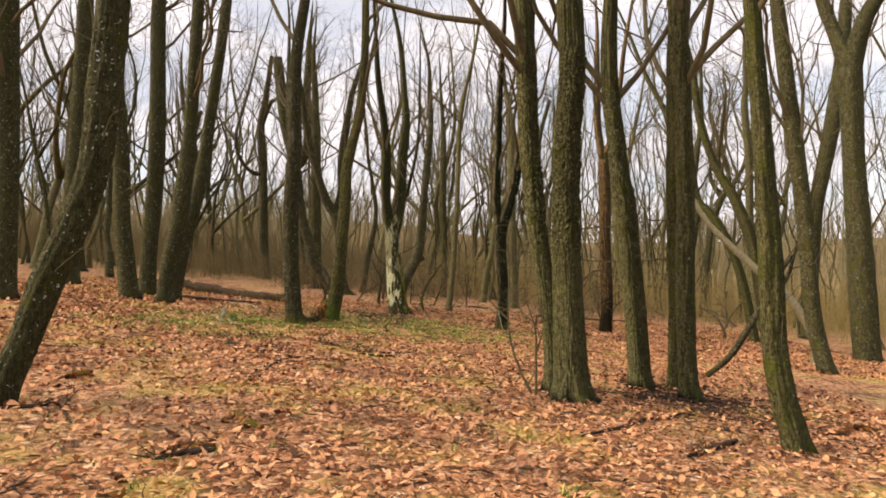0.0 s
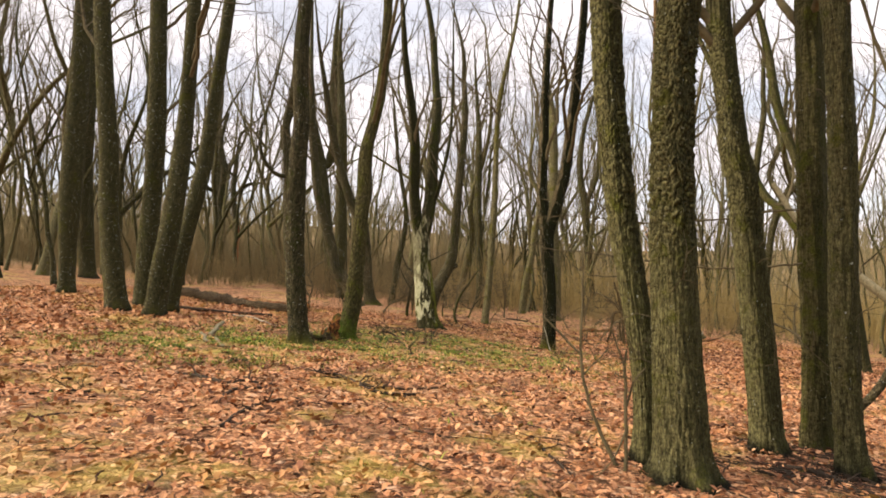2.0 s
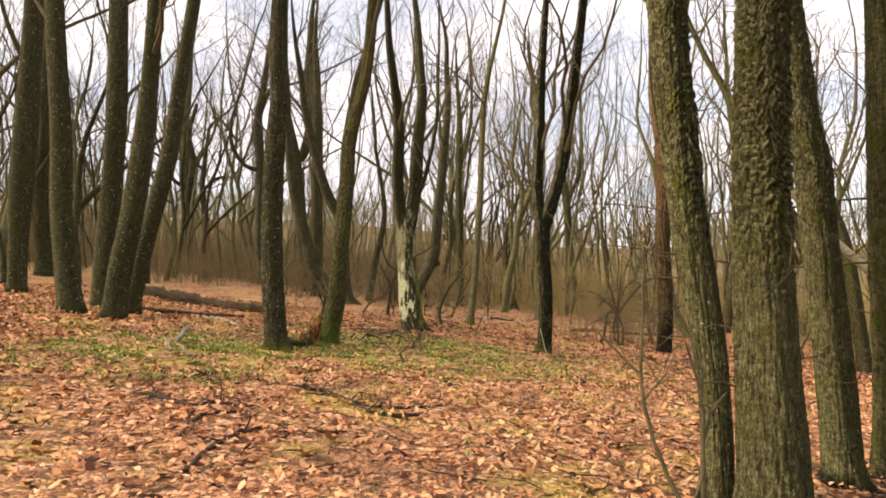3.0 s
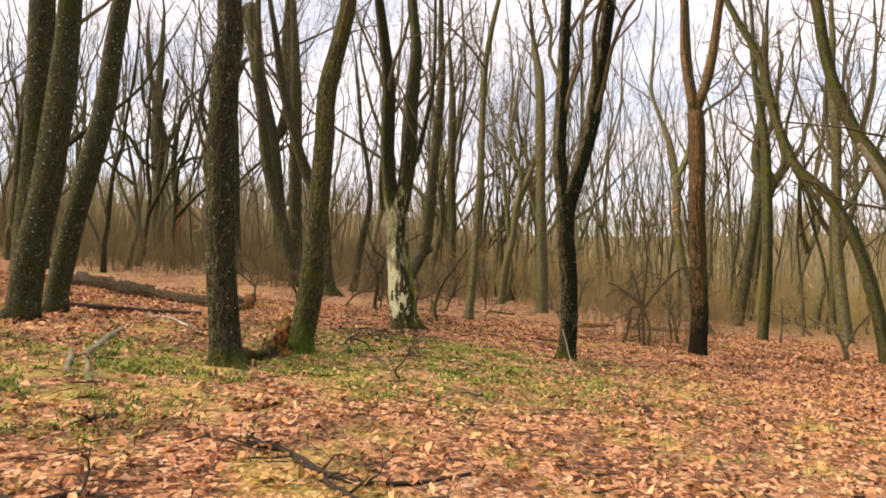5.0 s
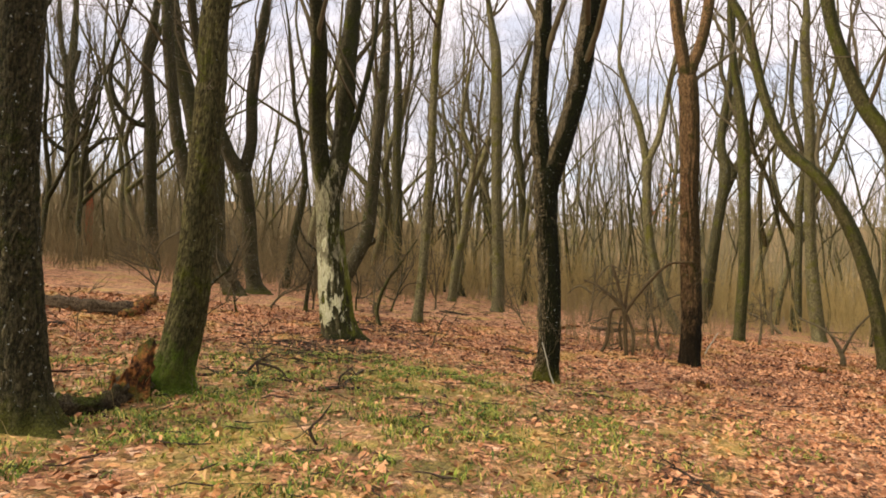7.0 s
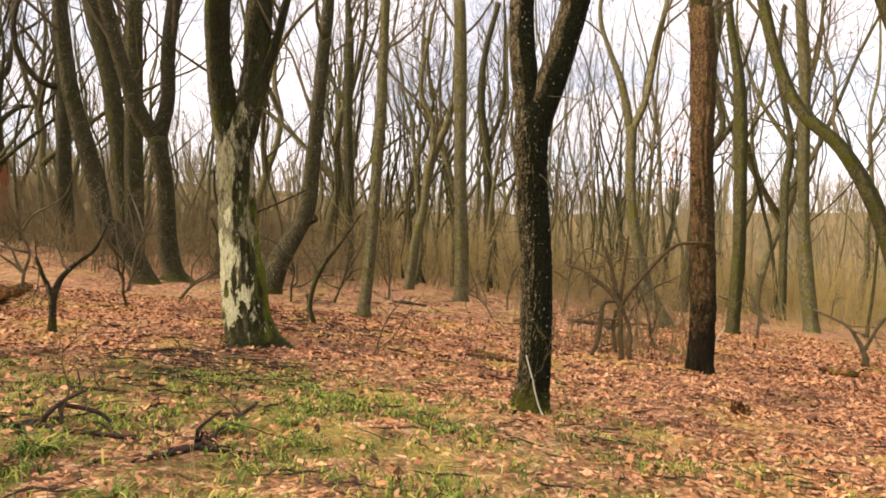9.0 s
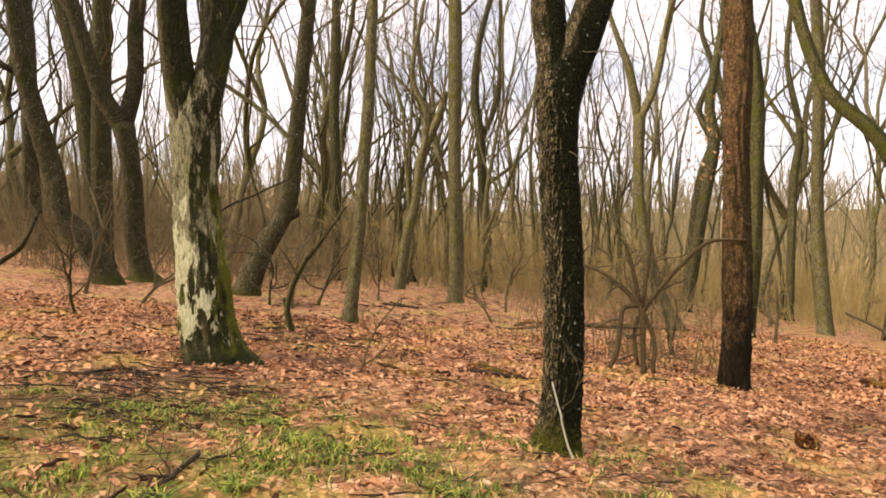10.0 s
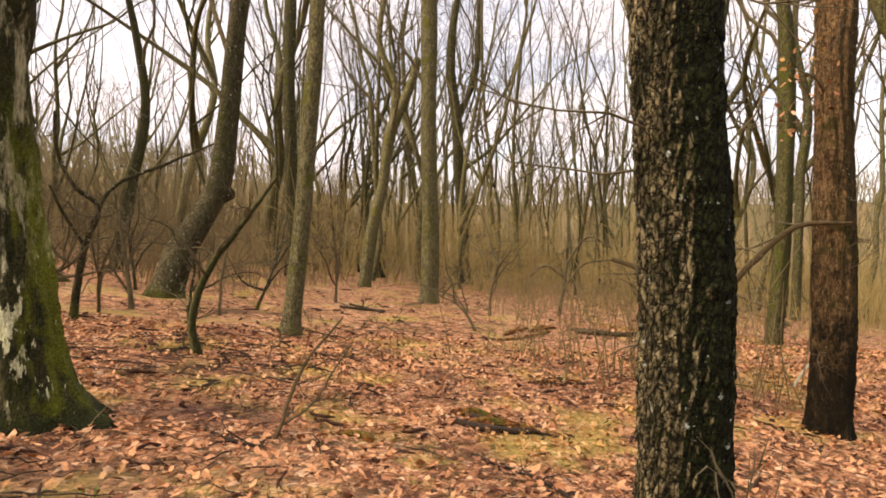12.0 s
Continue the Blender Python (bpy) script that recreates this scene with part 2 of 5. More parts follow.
TWIG = plain("twig_bark", (0.03, 0.024, 0.013), (0.15, 0.12, 0.062), 8)
# paler twig colour for the far trees, distance haze mixed in
TWIG_HAZY = plain("hazy_far_twig_bark", (0.1, 0.082, 0.042), (0.28, 0.228, 0.118), 0.6)
BRUSH_DARK = plain("coppice_bark", (0.06, 0.046, 0.021), (0.24, 0.182, 0.083), 0.5)
BRUSH_BROWN = plain("undergrowth_bark", (0.075, 0.054, 0.025), (0.32, 0.232, 0.107), 0.5)
BRUSH = plain("brushwood_bark", (0.13, 0.095, 0.033), (0.44, 0.325, 0.125), 0.35)
DEAD = plain("dead_wood", (0.006, 0.004, 0.003), (0.075, 0.054, 0.035), 30, bump=1.0)
STEM = plain("shrub_bark", (0.014, 0.01, 0.006), (0.12, 0.085, 0.038), 25)
PALE = plain("bare_pale_wood", (0.25, 0.23, 0.16), (0.5, 0.48, 0.36), 22, (1, 1, 0.12))


def rotten():
    """Crumbling wet wood: black, brown and orange, with moss."""
    k = Nodes("rotten_red_wood", 0.9)
    v = k.coords("Object")
    n1, n2, n3 = k.noise(v, 9, 6, 0.75), k.noise(v, 38, 5, 0.7), k.noise(v, 5, 5, 0.7)
    c = k.ramp(n1, [(0.34, (0.008, 0.006, 0.004)), (0.45, (0.08, 0.035, 0.014)), (0.54, (0.3, 0.11, 0.028)), (0.66, (0.52, 0.24, 0.07))])
    c = k.mix(k.ramp(n2, [(0.35, 0.8), (0.52, 0.0)]), c, (0.01, 0.007, 0.005))
    c = k.mix(k.ramp(n3, [(0.5, 0.0), (0.6, 0.8)]), c, (0.07, 0.085, 0.015))
    return k.finish(c, k.math("ADD", k.math("MULTIPLY", n1, 0.5), k.math("MULTIPLY", n2, 0.5)), 1.0, 0.08)


ROT = rotten()
ROT_DARK = plain("dark_rotten_wood", (0.006, 0.004, 0.003), (0.085, 0.038, 0.022), 26, bump=1.0)
PALE_BARK = plain("weathered_pale_bark", (0.05, 0.042, 0.025), (0.27, 0.23, 0.135), 22, bump=0.9)
STRAW = plain("straw", (0.2, 0.14, 0.06), (0.36, 0.28, 0.13), 30)
RED_WOOD = plain("bare_red_wood", (0.07, 0.018, 0.008), (0.36, 0.11, 0.045), 14, (1, 1, 0.3), bump=0.8)


def litter_material():
    k = Nodes("leaf_litter_soil", 0.85)
    v = k.coords("World")
    w1 = k.noise(v, 5.0, 3)
    warp = k.n.new("ShaderNodeVectorMath")
    warp.operation = "ADD"
    k.l.new(v, warp.inputs[0])
    k.l.new(k.ramp(w1, [(0.0, 0.0), (1.0, 0.35)]), warp.inputs[1])
    wv = warp.outputs[0]
    tone = k.cells(wv, 15.0, "F1", "Color")
    sep = k.n.new("ShaderNodeSeparateColor")
    k.l.new(tone, sep.inputs[0])
    leaf = k.ramp(sep.outputs[0], [(0.0, (0.05, 0.021, 0.011)), (0.22, (0.24, 0.1, 0.046)), (0.55, (0.5, 0.228, 0.105)), (0.88, (0.62, 0.32, 0.16)), (1.0, (0.66, 0.42, 0.25))])
    edge = k.cells(wv, 15.0, "DISTANCE_TO_EDGE")
    leaf = k.mix(k.ramp(edge, [(0.0, 0.8), (0.1, 0.0)]), leaf, (0.06, 0.027, 0.014))
    soil = k.noise(v, 1.1, 5, 0.6)
    leaf = k.mix(k.ramp(soil, [(0.54, 0.0), (0.7, 0.8)]), leaf, (0.08, 0.038, 0.024))
    clod = k.noise(v, 4.2, 6, 0.75)
    leaf = k.mix(k.ramp(clod, [(0.37, 0.85), (0.48, 0.0)]), leaf, (0.045, 0.021, 0.013))
    pale = k.noise(v, 0.45, 4)
    leaf = k.mix(k.ramp(pale, [(0.5, 0.0), (0.7, 0.35)]), leaf, (0.48, 0.3, 0.16))
    g_noise = k.noise(v, 2.2, 5, 0.7)
    cover = k.math("MULTIPLY", k.attribute("grass"), k.ramp(g_noise, [(0.42, 0.0), (0.62, 1.0)]))
    green = k.ramp(k.noise(v, 26, 4), [(0.3, (0.04, 0.05, 0.01)), (0.55, (0.125, 0.13, 0.022)), (0.75, (0.28, 0.21, 0.055))])
    leaf = k.mix(k.math("MULTIPLY", cover, 0.85), leaf, green)
    tint = k.noise(v, 0.9, 4, 0.65)
    leaf = k.mix(k.ramp(tint, [(0.52, 0.0), (0.64, 0.55)]), leaf, (0.36, 0.28, 0.055))
    rot = k.math("MULTIPLY", k.attribute("mould"), k.ramp(k.noise(v, 3.4, 6, 0.7), [(0.36, 0.25), (0.6, 1.0)]))
    leaf = k.mix(k.math("MULTIPLY", rot, 0.85), leaf, (0.07, 0.032, 0.021))
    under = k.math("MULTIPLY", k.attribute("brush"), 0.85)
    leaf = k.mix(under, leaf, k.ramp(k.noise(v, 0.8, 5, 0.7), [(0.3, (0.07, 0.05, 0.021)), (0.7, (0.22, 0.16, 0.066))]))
    h = k.math("ADD", k.ramp(edge, [(0.0, 0.0), (0.3, 0.5)]), k.math("MULTIPLY", sep.outputs[1], 0.5))
    return k.finish(leaf, h, 0.9, 0.04)


LITTER = litter_material()


def leaf_material(name, kind):
    k = Nodes(name, 0.7)
    r = k.random(kind)
    c = k.ramp(r, [(0.0, (0.022, 0.01, 0.006)), (0.16, (0.1, 0.04, 0.02)), (0.36, (0.4, 0.172, 0.075)), (0.72, (0.63, 0.315, 0.148)), (0.95, (0.66, 0.36, 0.18)), (1.0, (0.66, 0.42, 0.24))])
    n = k.noise(k.coords("World"), 70, 3)
    c = k.mix(k.ramp(n, [(0.35, 0.35), (0.65, 0.0)]), c, (0.13, 0.055, 0.025))
    wet = k.noise(k.coords("World"), 1.1, 5, 0.6)
    c = k.mix(k.ramp(wet, [(0.5, 0.0), (0.64, 0.8)]), c, (0.15, 0.062, 0.034))
    gold = k.noise(k.coords("World"), 0.9, 4, 0.65)
    c = k.mix(k.ramp(gold, [(0.52, 0.0), (0.64, 0.38)]), c, (0.42, 0.3, 0.06))
    return k.finish(c, n, 0.4, 0.005)


LEAF = leaf_material("fallen_oak_leaf", "island")
LEAF_ONE = leaf_material("single_oak_leaf", "object")


def grass_material():
    k = Nodes("grass_blade", 0.6)
    c = k.ramp(k.random("island"), [(0.0, (0.025, 0.05, 0.01)), (0.35, (0.075, 0.12, 0.016)), (0.7, (0.2, 0.235, 0.028)), (1.0, (0.45, 0.36, 0.09))])
    return k.finish(c)


GRASS = grass_material()


# ---- mesh helpers ----
def mesh_of(name, verts, faces, material, smooth=True):
    me = bpy.data.meshes.new(name)
    me.from_pydata(np.asarray(verts, float).tolist(), [], [list(map(int, f)) for f in faces] if not isinstance(faces, np.ndarray) else faces.tolist())
    me.materials.append(material)
    if smooth:
        me.polygons.foreach_set("use_smooth", np.ones(len(me.polygons), bool))
    me.update()
    return me


def part(name, data, parent, label=""):
    """Links one mesh as a part of a thing."""
    ob = new(name, data)
    ob.parent = parent
    return tagged(ob, label=label) if label else ob


def smooth_step(a, b, v):
    v = np.clip((np.asarray(v, float) - a) / (b - a), 0, 1)
    return v * v * (3 - 2 * v)


def ground_z(x, y):
    """The height of the ground: a slope that falls to the right, a valley and the far hills."""
    x, y = np.asarray(x, float), np.asarray(y, float)
    flat = 48 * np.tanh(x / 48)
    z = -0.0963 * np.where(np.abs(x) < 14, x, np.sign(x) * (14 + (np.abs(flat) - 48 * math.tanh(14 / 48)) / (1 - math.tanh(14 / 48) ** 2)))
    z = z + 0.10 * smooth_step(2, 8, y) - 0.06 * smooth_step(16, 21, y) + 0.16 * smooth_step(21, 45, y)
    far = np.hypot(x, y - 10)
    z = z - 3.0 * smooth_step(55, 110, far) * smooth_step(-10, 30, x) + 24 * smooth_step(130, 330, far)
    near = 1 - smooth_step(40, 60, far)
    z = z + near * (0.02 * np.sin(1.7 * x + 0.6 * y) * np.sin(1.3 * y - 0.5 * x) + 0.012 * np.sin(3.9 * x + 1.1) * np.sin(4.3 * y))
    return z


def catmull(knots, step):
    """Smooth rows through the knots, about step apart."""
    k = np.asarray(knots, float)
    p = np.vstack([2 * k[0] - k[1], k, 2 * k[-1] - k[-2]])
    out = []
    for i in range(1, len(p) - 2):
        n = max(1, int(np.linalg.norm(p[i + 1, :3] - p[i, :3]) / step))
        t = np.linspace(0, 1, n, endpoint=False)[:, None]
        a, b, c, d = p[i - 1], p[i], p[i + 1], p[i + 2]
        out.append(0.5 * (2 * b + (c - a) * t + (2 * a - 5 * b + 4 * c - d) * t ** 2 + (3 * b - a - 3 * c + d) * t ** 3))
    out.append(k[-1:])
    return np.vstack(out)


def rings(P, R, sides):
    """Tubes for M paths of N points at once: P (M,N,3), R (M,N) or (M,N,sides)."""
    M, N = P.shape[:2]
    T = np.gradient(P, axis=1)
    T /= np.linalg.norm(T, axis=2, keepdims=True) + 1e-9
    mean = T.mean(axis=1)
    ref = np.where(np.abs(mean[:, :1]) < 0.75, np.array([[1.0, 0, 0]]), np.array([[0, 1.0, 0]]))[:, None, :]
    U = ref - (ref * T).sum(2, keepdims=True) * T
    U /= np.linalg.norm(U, axis=2, keepdims=True) + 1e-9
    V = np.cross(T, U)
    a = np.linspace(0, 2 * math.pi, sides, endpoint=False)
    if R.ndim == 2:
        R = R[:, :, None]
    verts = P[:, :, None, :] + R[..., None] * (np.cos(a)[None, None, :, None] * U[:, :, None, :] + np.sin(a)[None, None, :, None] * V[:, :, None, :])
    verts = verts.reshape(-1, 3)
    m, i, j = np.meshgrid(np.arange(M), np.arange(N - 1), np.arange(sides), indexing="ij")
    row, j2 = (m * N + i) * sides, (j + 1) % sides
    faces = np.stack([row + j, row + j2, row + sides + j2, row + sides + j], -1).reshape(-1, 4)
    return verts, faces


def tubes_mesh(name, groups, material):
    """One mesh of many plain tubes: groups of (P, R, sides)."""
    vs, fs, at = [], [], 0
    for P, R, sides in groups:
        if len(P):
            v, f = rings(np.asarray(P, float), np.asarray(R, float), sides)
            vs.append(v)
            fs.append(f + at)
            at += len(v)
    return mesh_of(name, np.vstack(vs), np.vstack(fs), material)


def stem_mesh(name, path, material, sides, rough, seed, flare=0.0, cap=True, lumps=None):
    """A trunk or limb: path rows of x, y, z, radius; bark relief, root flare at its foot."""
    P, R = path[:, :3], path[:, 3] * (0.89 if flare else 0.95)
    rng = np.random.RandomState(seed)
    a = np.linspace(0, 2 * math.pi, sides, endpoint=False)[None, :]
    h = np.concatenate([[0], np.cumsum(np.linalg.norm(np.diff(P, axis=0), axis=1))])[:, None]
    k = np.ones((len(P), sides))
    for n, amp in ((2, 0.05), (3, 0.04), (5, 0.025)):
        k += amp * np.sin(n * a + 6.28 * rng.rand() + np.sin(h * (0.4 + rng.rand())) * 1.5)
    if flare:
        lobes = 0.55 + 0.45 * np.sin((3 + seed % 3) * a + 6.28 * rng.rand()) + 0.25 * np.sin(7 * a + 6.28 * rng.rand())
        up = np.maximum(P[:, 2:3], -0.1)
        k += flare * np.exp(-up / 0.13) * (0.3 + 0.8 * np.maximum(lobes, 0))
    if rough:
        ridge = np.zeros_like(k)
        for q in range(7):
            n = rng.randint(6, 16)
            ridge += np.sin(n * a + 6.28 * rng.rand() + 2.2 * np.sin(h * rng.uniform(1.5, 7) + 6.28 * rng.rand()))
        k += rough * 0.35 * ridge / 2.6 + rough * 0.55 * (rng.rand(*k.shape) - 0.5)
    if lumps:
        out, tall, wide, low, high = lumps
        g = 6.28 * rng.rand(4)
        hr = h / tall + 0.7 * np.sin(3 * a + g[0]) + 0.5 * np.sin(7 * a + g[1] + 2 * h) + 0.25 * np.sin(13 * a + g[2] + 5 * h)
        row = np.floor(hr)
        num = max(6, round(2 * math.pi * float(R.mean()) / wide))
        across = (a / (2 * math.pi) + 0.02 * np.sin(9 * h + g[3])) * num + np.mod(np.sin(row * 91.7) * 4375.85, 1.0)
        col = np.mod(np.floor(across), num)
        chance = np.mod(np.sin(row * 12.9898 + col * 78.233) * 43758.5453, 1.0)
        fr, fc = hr - row, across - np.floor(across)
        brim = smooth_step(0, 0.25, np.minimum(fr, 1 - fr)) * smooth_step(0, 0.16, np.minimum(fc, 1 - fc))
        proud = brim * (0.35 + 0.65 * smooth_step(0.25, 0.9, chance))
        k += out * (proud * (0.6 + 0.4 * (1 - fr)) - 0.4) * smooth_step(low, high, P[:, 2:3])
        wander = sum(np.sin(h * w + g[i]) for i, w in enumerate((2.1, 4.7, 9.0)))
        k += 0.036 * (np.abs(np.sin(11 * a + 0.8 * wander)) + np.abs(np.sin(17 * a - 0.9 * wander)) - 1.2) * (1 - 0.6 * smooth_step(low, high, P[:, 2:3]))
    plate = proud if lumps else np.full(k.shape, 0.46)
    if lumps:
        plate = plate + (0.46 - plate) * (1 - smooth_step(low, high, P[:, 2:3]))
    v, f = rings(P[None], (R[:, None] * k)[None], sides)
    if cap:
        top = len(v)
        v = np.vstack([v, P[-1] + (P[-1] - P[-2]) * 0.3])
        last = (len(P) - 1) * sides
        tri = [[last + j, last + (j + 1) % sides, top] for j in range(sides)]
        f = f.tolist() + tri
    me = mesh_of(name, v, f, material)
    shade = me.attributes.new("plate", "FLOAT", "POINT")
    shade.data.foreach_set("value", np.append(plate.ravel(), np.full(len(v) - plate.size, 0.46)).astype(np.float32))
    return me


def grow(rng, start, way, length, radius, level, store, up=0.25, kids=(7, 5, 4)):
    """A wavy twig system; store[level] takes (points, radii)."""
    n = (8, 5, 3, 3)[level]
    p, d = np.array(start, float), np.array(way, float)
    d /= np.linalg.norm(d)
    pts = [p.copy()]
    for i in range(n - 1):
        d = d + rng.normal(0, (0.22, 0.28, 0.24, 0.2)[level], 3) + np.array([0, 0, up * (0.5 if level == 0 else 0.3)])
        d /= np.linalg.norm(d)
        p = p + d * length / (n - 1)
        pts.append(p.copy())
    pts = np.array(pts)
    rad = radius * np.linspace(1, 0.28, n)
    store[level].append((pts, rad))
    if level < len(kids):
        for q in range(kids[level]):
            f = rng.uniform(0.22, 0.98)
            i = min(int(f * (n - 1)), n - 2)
            at = pts[i] + (pts[i + 1] - pts[i]) * (f * (n - 1) - i)
            along = pts[i + 1] - pts[i]
            along /= np.linalg.norm(along)
            side = rng.normal(0, 1, 3)
            side -= side.dot(along) * along
            side /= np.linalg.norm(side) + 1e-9
            go = along * rng.uniform(0.5, 1.0) + side * rng.uniform(0.5, 0.9)
            grow(rng, at, go, length * rng.uniform(0.38, 0.62), max(rad[i] * 0.5, 0.004), level + 1, store, up, kids)


def crown_groups(store, sides=(6, 4, 3, 3)):
    out = []
    for lv, rows in enumerate(store):
        if rows:
            out.append((np.array([r[0] for r in rows]), np.array([r[1] for r in rows]), sides[lv]))
    return out


def spread(rng, path, store, count, low, kids, scale=1.0):
    """Boughs along a stem, from the height low upwards."""
    z = path[:, 2]
    ok = np.where(z >= low)[0]
    if not len(ok):
        return
    for q in range(count):
        i = ok[int(rng.uniform(0.0, 0.999) * len(ok))]
        turn, r = rng.uniform(0, 2 * math.pi), path[i, 3]
        rise = rng.uniform(0.8, 1.8)
        way = (math.cos(turn), math.sin(turn), rise)
        left = max(path[-1, 2] - path[i, 2], 0)
        grow(rng, path[i, :3], way, scale * (1.0 + 0.35 * left + rng.uniform(0, 1.2)), min(max(0.4 * r, 0.012), 0.05), 0, store, 0.3, kids)
    grow(rng, path[-1, :3], path[-1, :3] - path[-2, :3], 1.6 * scale, path[-1, 3], 0, store, 0.2, kids)


def extend(rng, knots, height):
    """Carries a stem on upwards in its own way, thinning, to the given height."""
    k = [np.array(r, float) for r in knots]
    d = k[-1][:3] - k[-2][:3]
    d = d / np.linalg.norm(d)
    r0, z0 = k[-1][3], k[-1][2]
    while k[-1][2] < height:
        d = d + rng.normal(0, 0.07, 3) + np.array([0, 0, 0.1])
        d /= np.linalg.norm(d)
        p = k[-1][:3] + d * 1.1
        f = (p[2] - z0) / max(height - z0, 1.0)
        k.append(np.array([*p, max(r0 * (1 - 0.85 * f), 0.015)]))
    return np.array(k)


tree_count = 0


def fitted(x, y, bearing, trunk, limbs=(), bark=None, label="", near=False, flare=0.32, height=None, kids=None, boughs=8, low=3.2, broken=False, group="woodland trees", stubs=(), lumps=None):
    """A tree with its foot at x, y. Stem rows: sideways as seen along the bearing, height, radius."""
    global tree_count
    tree_count += 1
    rng = np.random.RandomState(100 + tree_count)
    bark = bark or BARK_OPEN
    kids = kids or ((4, 3) if near else (5, 4))
    rx, ry = math.cos(radians(bearing)), -math.sin(radians(bearing))
    fx, fy = -ry, rx
    root = tagged(new("tree"), label or "bare winter tree with furrowed brown bark in leaf litter", "tree", group)
    root.location = (x, y, float(ground_z(x, y)))

    def rows(stem, drift):
        out = []
        for i, (s, h, r) in enumerate(stem):
            w = drift * h * 0.05
            out.append((rx * s + fx * w, ry * s + fy * w, h, r))
        return out

    H = height or max(13.5, trunk[-1][1] + 4) + rng.uniform(-1, 2)
    store = [[], [], [], []]
    stem = rows(trunk, rng.uniform(-0.5, 0.5) if not near else 0.0)
    foot = [stem[0][0] - (stem[1][0] - stem[0][0]) * 0.1, stem[0][1] - (stem[1][1] - stem[0][1]) * 0.1, -0.25, stem[0][3]]
    stem[0] = (*stem[0][:3], stem[1][3] * 1.03)
    foot[3] = stem[0][3] * 1.02
    if not limbs and not broken:
        stem = list(extend(rng, stem, H))
    fine = (0.016 if y < 10 or x > 0 else 0.026) if lumps else 0.042 if near else 0.22
    path = catmull([foot] + stem, fine)
    if near:
        keep = path[:, 2] < (4.4 if lumps else 5.2)
        path = np.vstack([path[keep], path[~keep][::24 if lumps else 8]])
    sides = (120 if y < 10 or x > 0 else 90) if lumps else 54 if near else 14
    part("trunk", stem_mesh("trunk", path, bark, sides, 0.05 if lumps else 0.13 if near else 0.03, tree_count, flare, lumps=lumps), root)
    if not limbs and not broken:
        spread(rng, path, store, boughs, max(low, 0.3 * H), kids)
    for q, limb in enumerate(limbs):
        lr = rows(limb, 0.0)
        at = path[np.argmin(np.abs(path[:, 2] - (lr[0][2] - 0.4)))]
        lr = [(at[0], at[1], at[2], min(at[3] * 0.7, lr[0][3] * 0.95))] + lr
        depth = rng.uniform(-0.35, 0.35)
        lr = [(a + fx * depth * 0.25 * max(i - 1, 0), b + fy * depth * 0.25 * max(i - 1, 0), c, d) for i, (a, b, c, d) in enumerate(lr)]
        grown = lr[-1][3] > 0.05
        full = extend(rng, lr, H * rng.uniform(0.85, 1.0)) if grown else np.array(lr)
        lp = catmull(full, 0.05 if near else 0.22)
        if near:
            lp = np.vstack([lp[lp[:, 2] < 5.2], lp[lp[:, 2] >= 5.2][::6]])
        part("limb", stem_mesh("limb", lp, bark, 28 if near else 10, 0.09 if near else 0.03, 50 * tree_count + q), root)
        spread(rng, lp, store, max(2, boughs // len(limbs)), max(low, 0.3 * H) if grown else 0.0, kids, 1.0 if grown else 0.5)
    if near:
        shoots = [[], [], [], []]
        for q in range(7):
            at = path[np.argmin(np.abs(path[:, 2] - rng.uniform(0.5, 4.2)))]
            a = rng.uniform(0, 6.28)
            out = np.array([math.cos(a), math.sin(a), 0.25])
            grow(rng, at[:3] + out * at[3] * 0.8, out + rng.normal(0, 0.2, 3), rng.uniform(0.25, 0.75), 0.006, 1, shoots, 0.1, (0, 4))
        tagged(part("side_shoot", tubes_mesh("side_shoot", crown_groups(shoots), TWIG), root), kind="stuff")
    for q, stub in enumerate(stubs):
        part("stub", stem_mesh("stub", catmull(rows(stub, 0.0), 0.1), bark, 12, 0.1, 900 + q), root)
    if any(store):
        tagged(part("crown", tubes_mesh("crown", crown_groups(store), TWIG), root), kind="stuff")
    return root


shrub_count = 0


def shrub(x, y, bearing, trunk, limbs=(), name="sapling", label="thin bare sapling with fine twigs", twigs=6, material=None, category="shrub"):
    """A small woody plant or a propped dead branch, rows as for a tree."""
    global shrub_count
    shrub_count += 1
    rng = np.random.RandomState(700 + shrub_count)
    rx, ry = math.cos(radians(bearing)), -math.sin(radians(bearing))
    root = tagged(new(name), label, category if name != "sapling" else "sapling")
    root.location = (x, y, float(ground_z(x, y)))
    store = [[], [], [], []]
    for q, stem in enumerate([trunk, *limbs]):
        deep = rng.uniform(-0.3, 0.3) if q else 0.0
        k = [(rx * s - ry * deep * 0.2 * i, ry * s + rx * deep * 0.2 * i, h, max(r, 0.004)) for i, (s, h, r) in enumerate(stem)]
        if q == 0:
            k = [(k[0][0], k[0][1], -0.08, k[0][3])] + k
        path = catmull(k, 0.05)
        path[:, :2] += np.cumsum(rng.normal(0, 0.003, (len(path), 2)), 0)
        part("stem" if q else "main_stem", stem_mesh("stem", path, material or TWIG, 9, 0.08, 40 * shrub_count + q, 0.2 if q == 0 else 0.0), root)
        for w in range(max(1, twigs // (1 + len(limbs)))):
            at = path[int(rng.uniform(0.35, 0.99) * (len(path) - 1))]
            grow(rng, at[:3], rng.normal(0, 1, 3) + np.array([0, 0, 0.6]), rng.uniform(0.25, 0.8), at[3] * 0.5, 1, store, 0.15, (0, 4, 3))
    tagged(part("twig_spray", tubes_mesh("twig_spray", crown_groups(store), TWIG), root), kind="stuff")
    return root


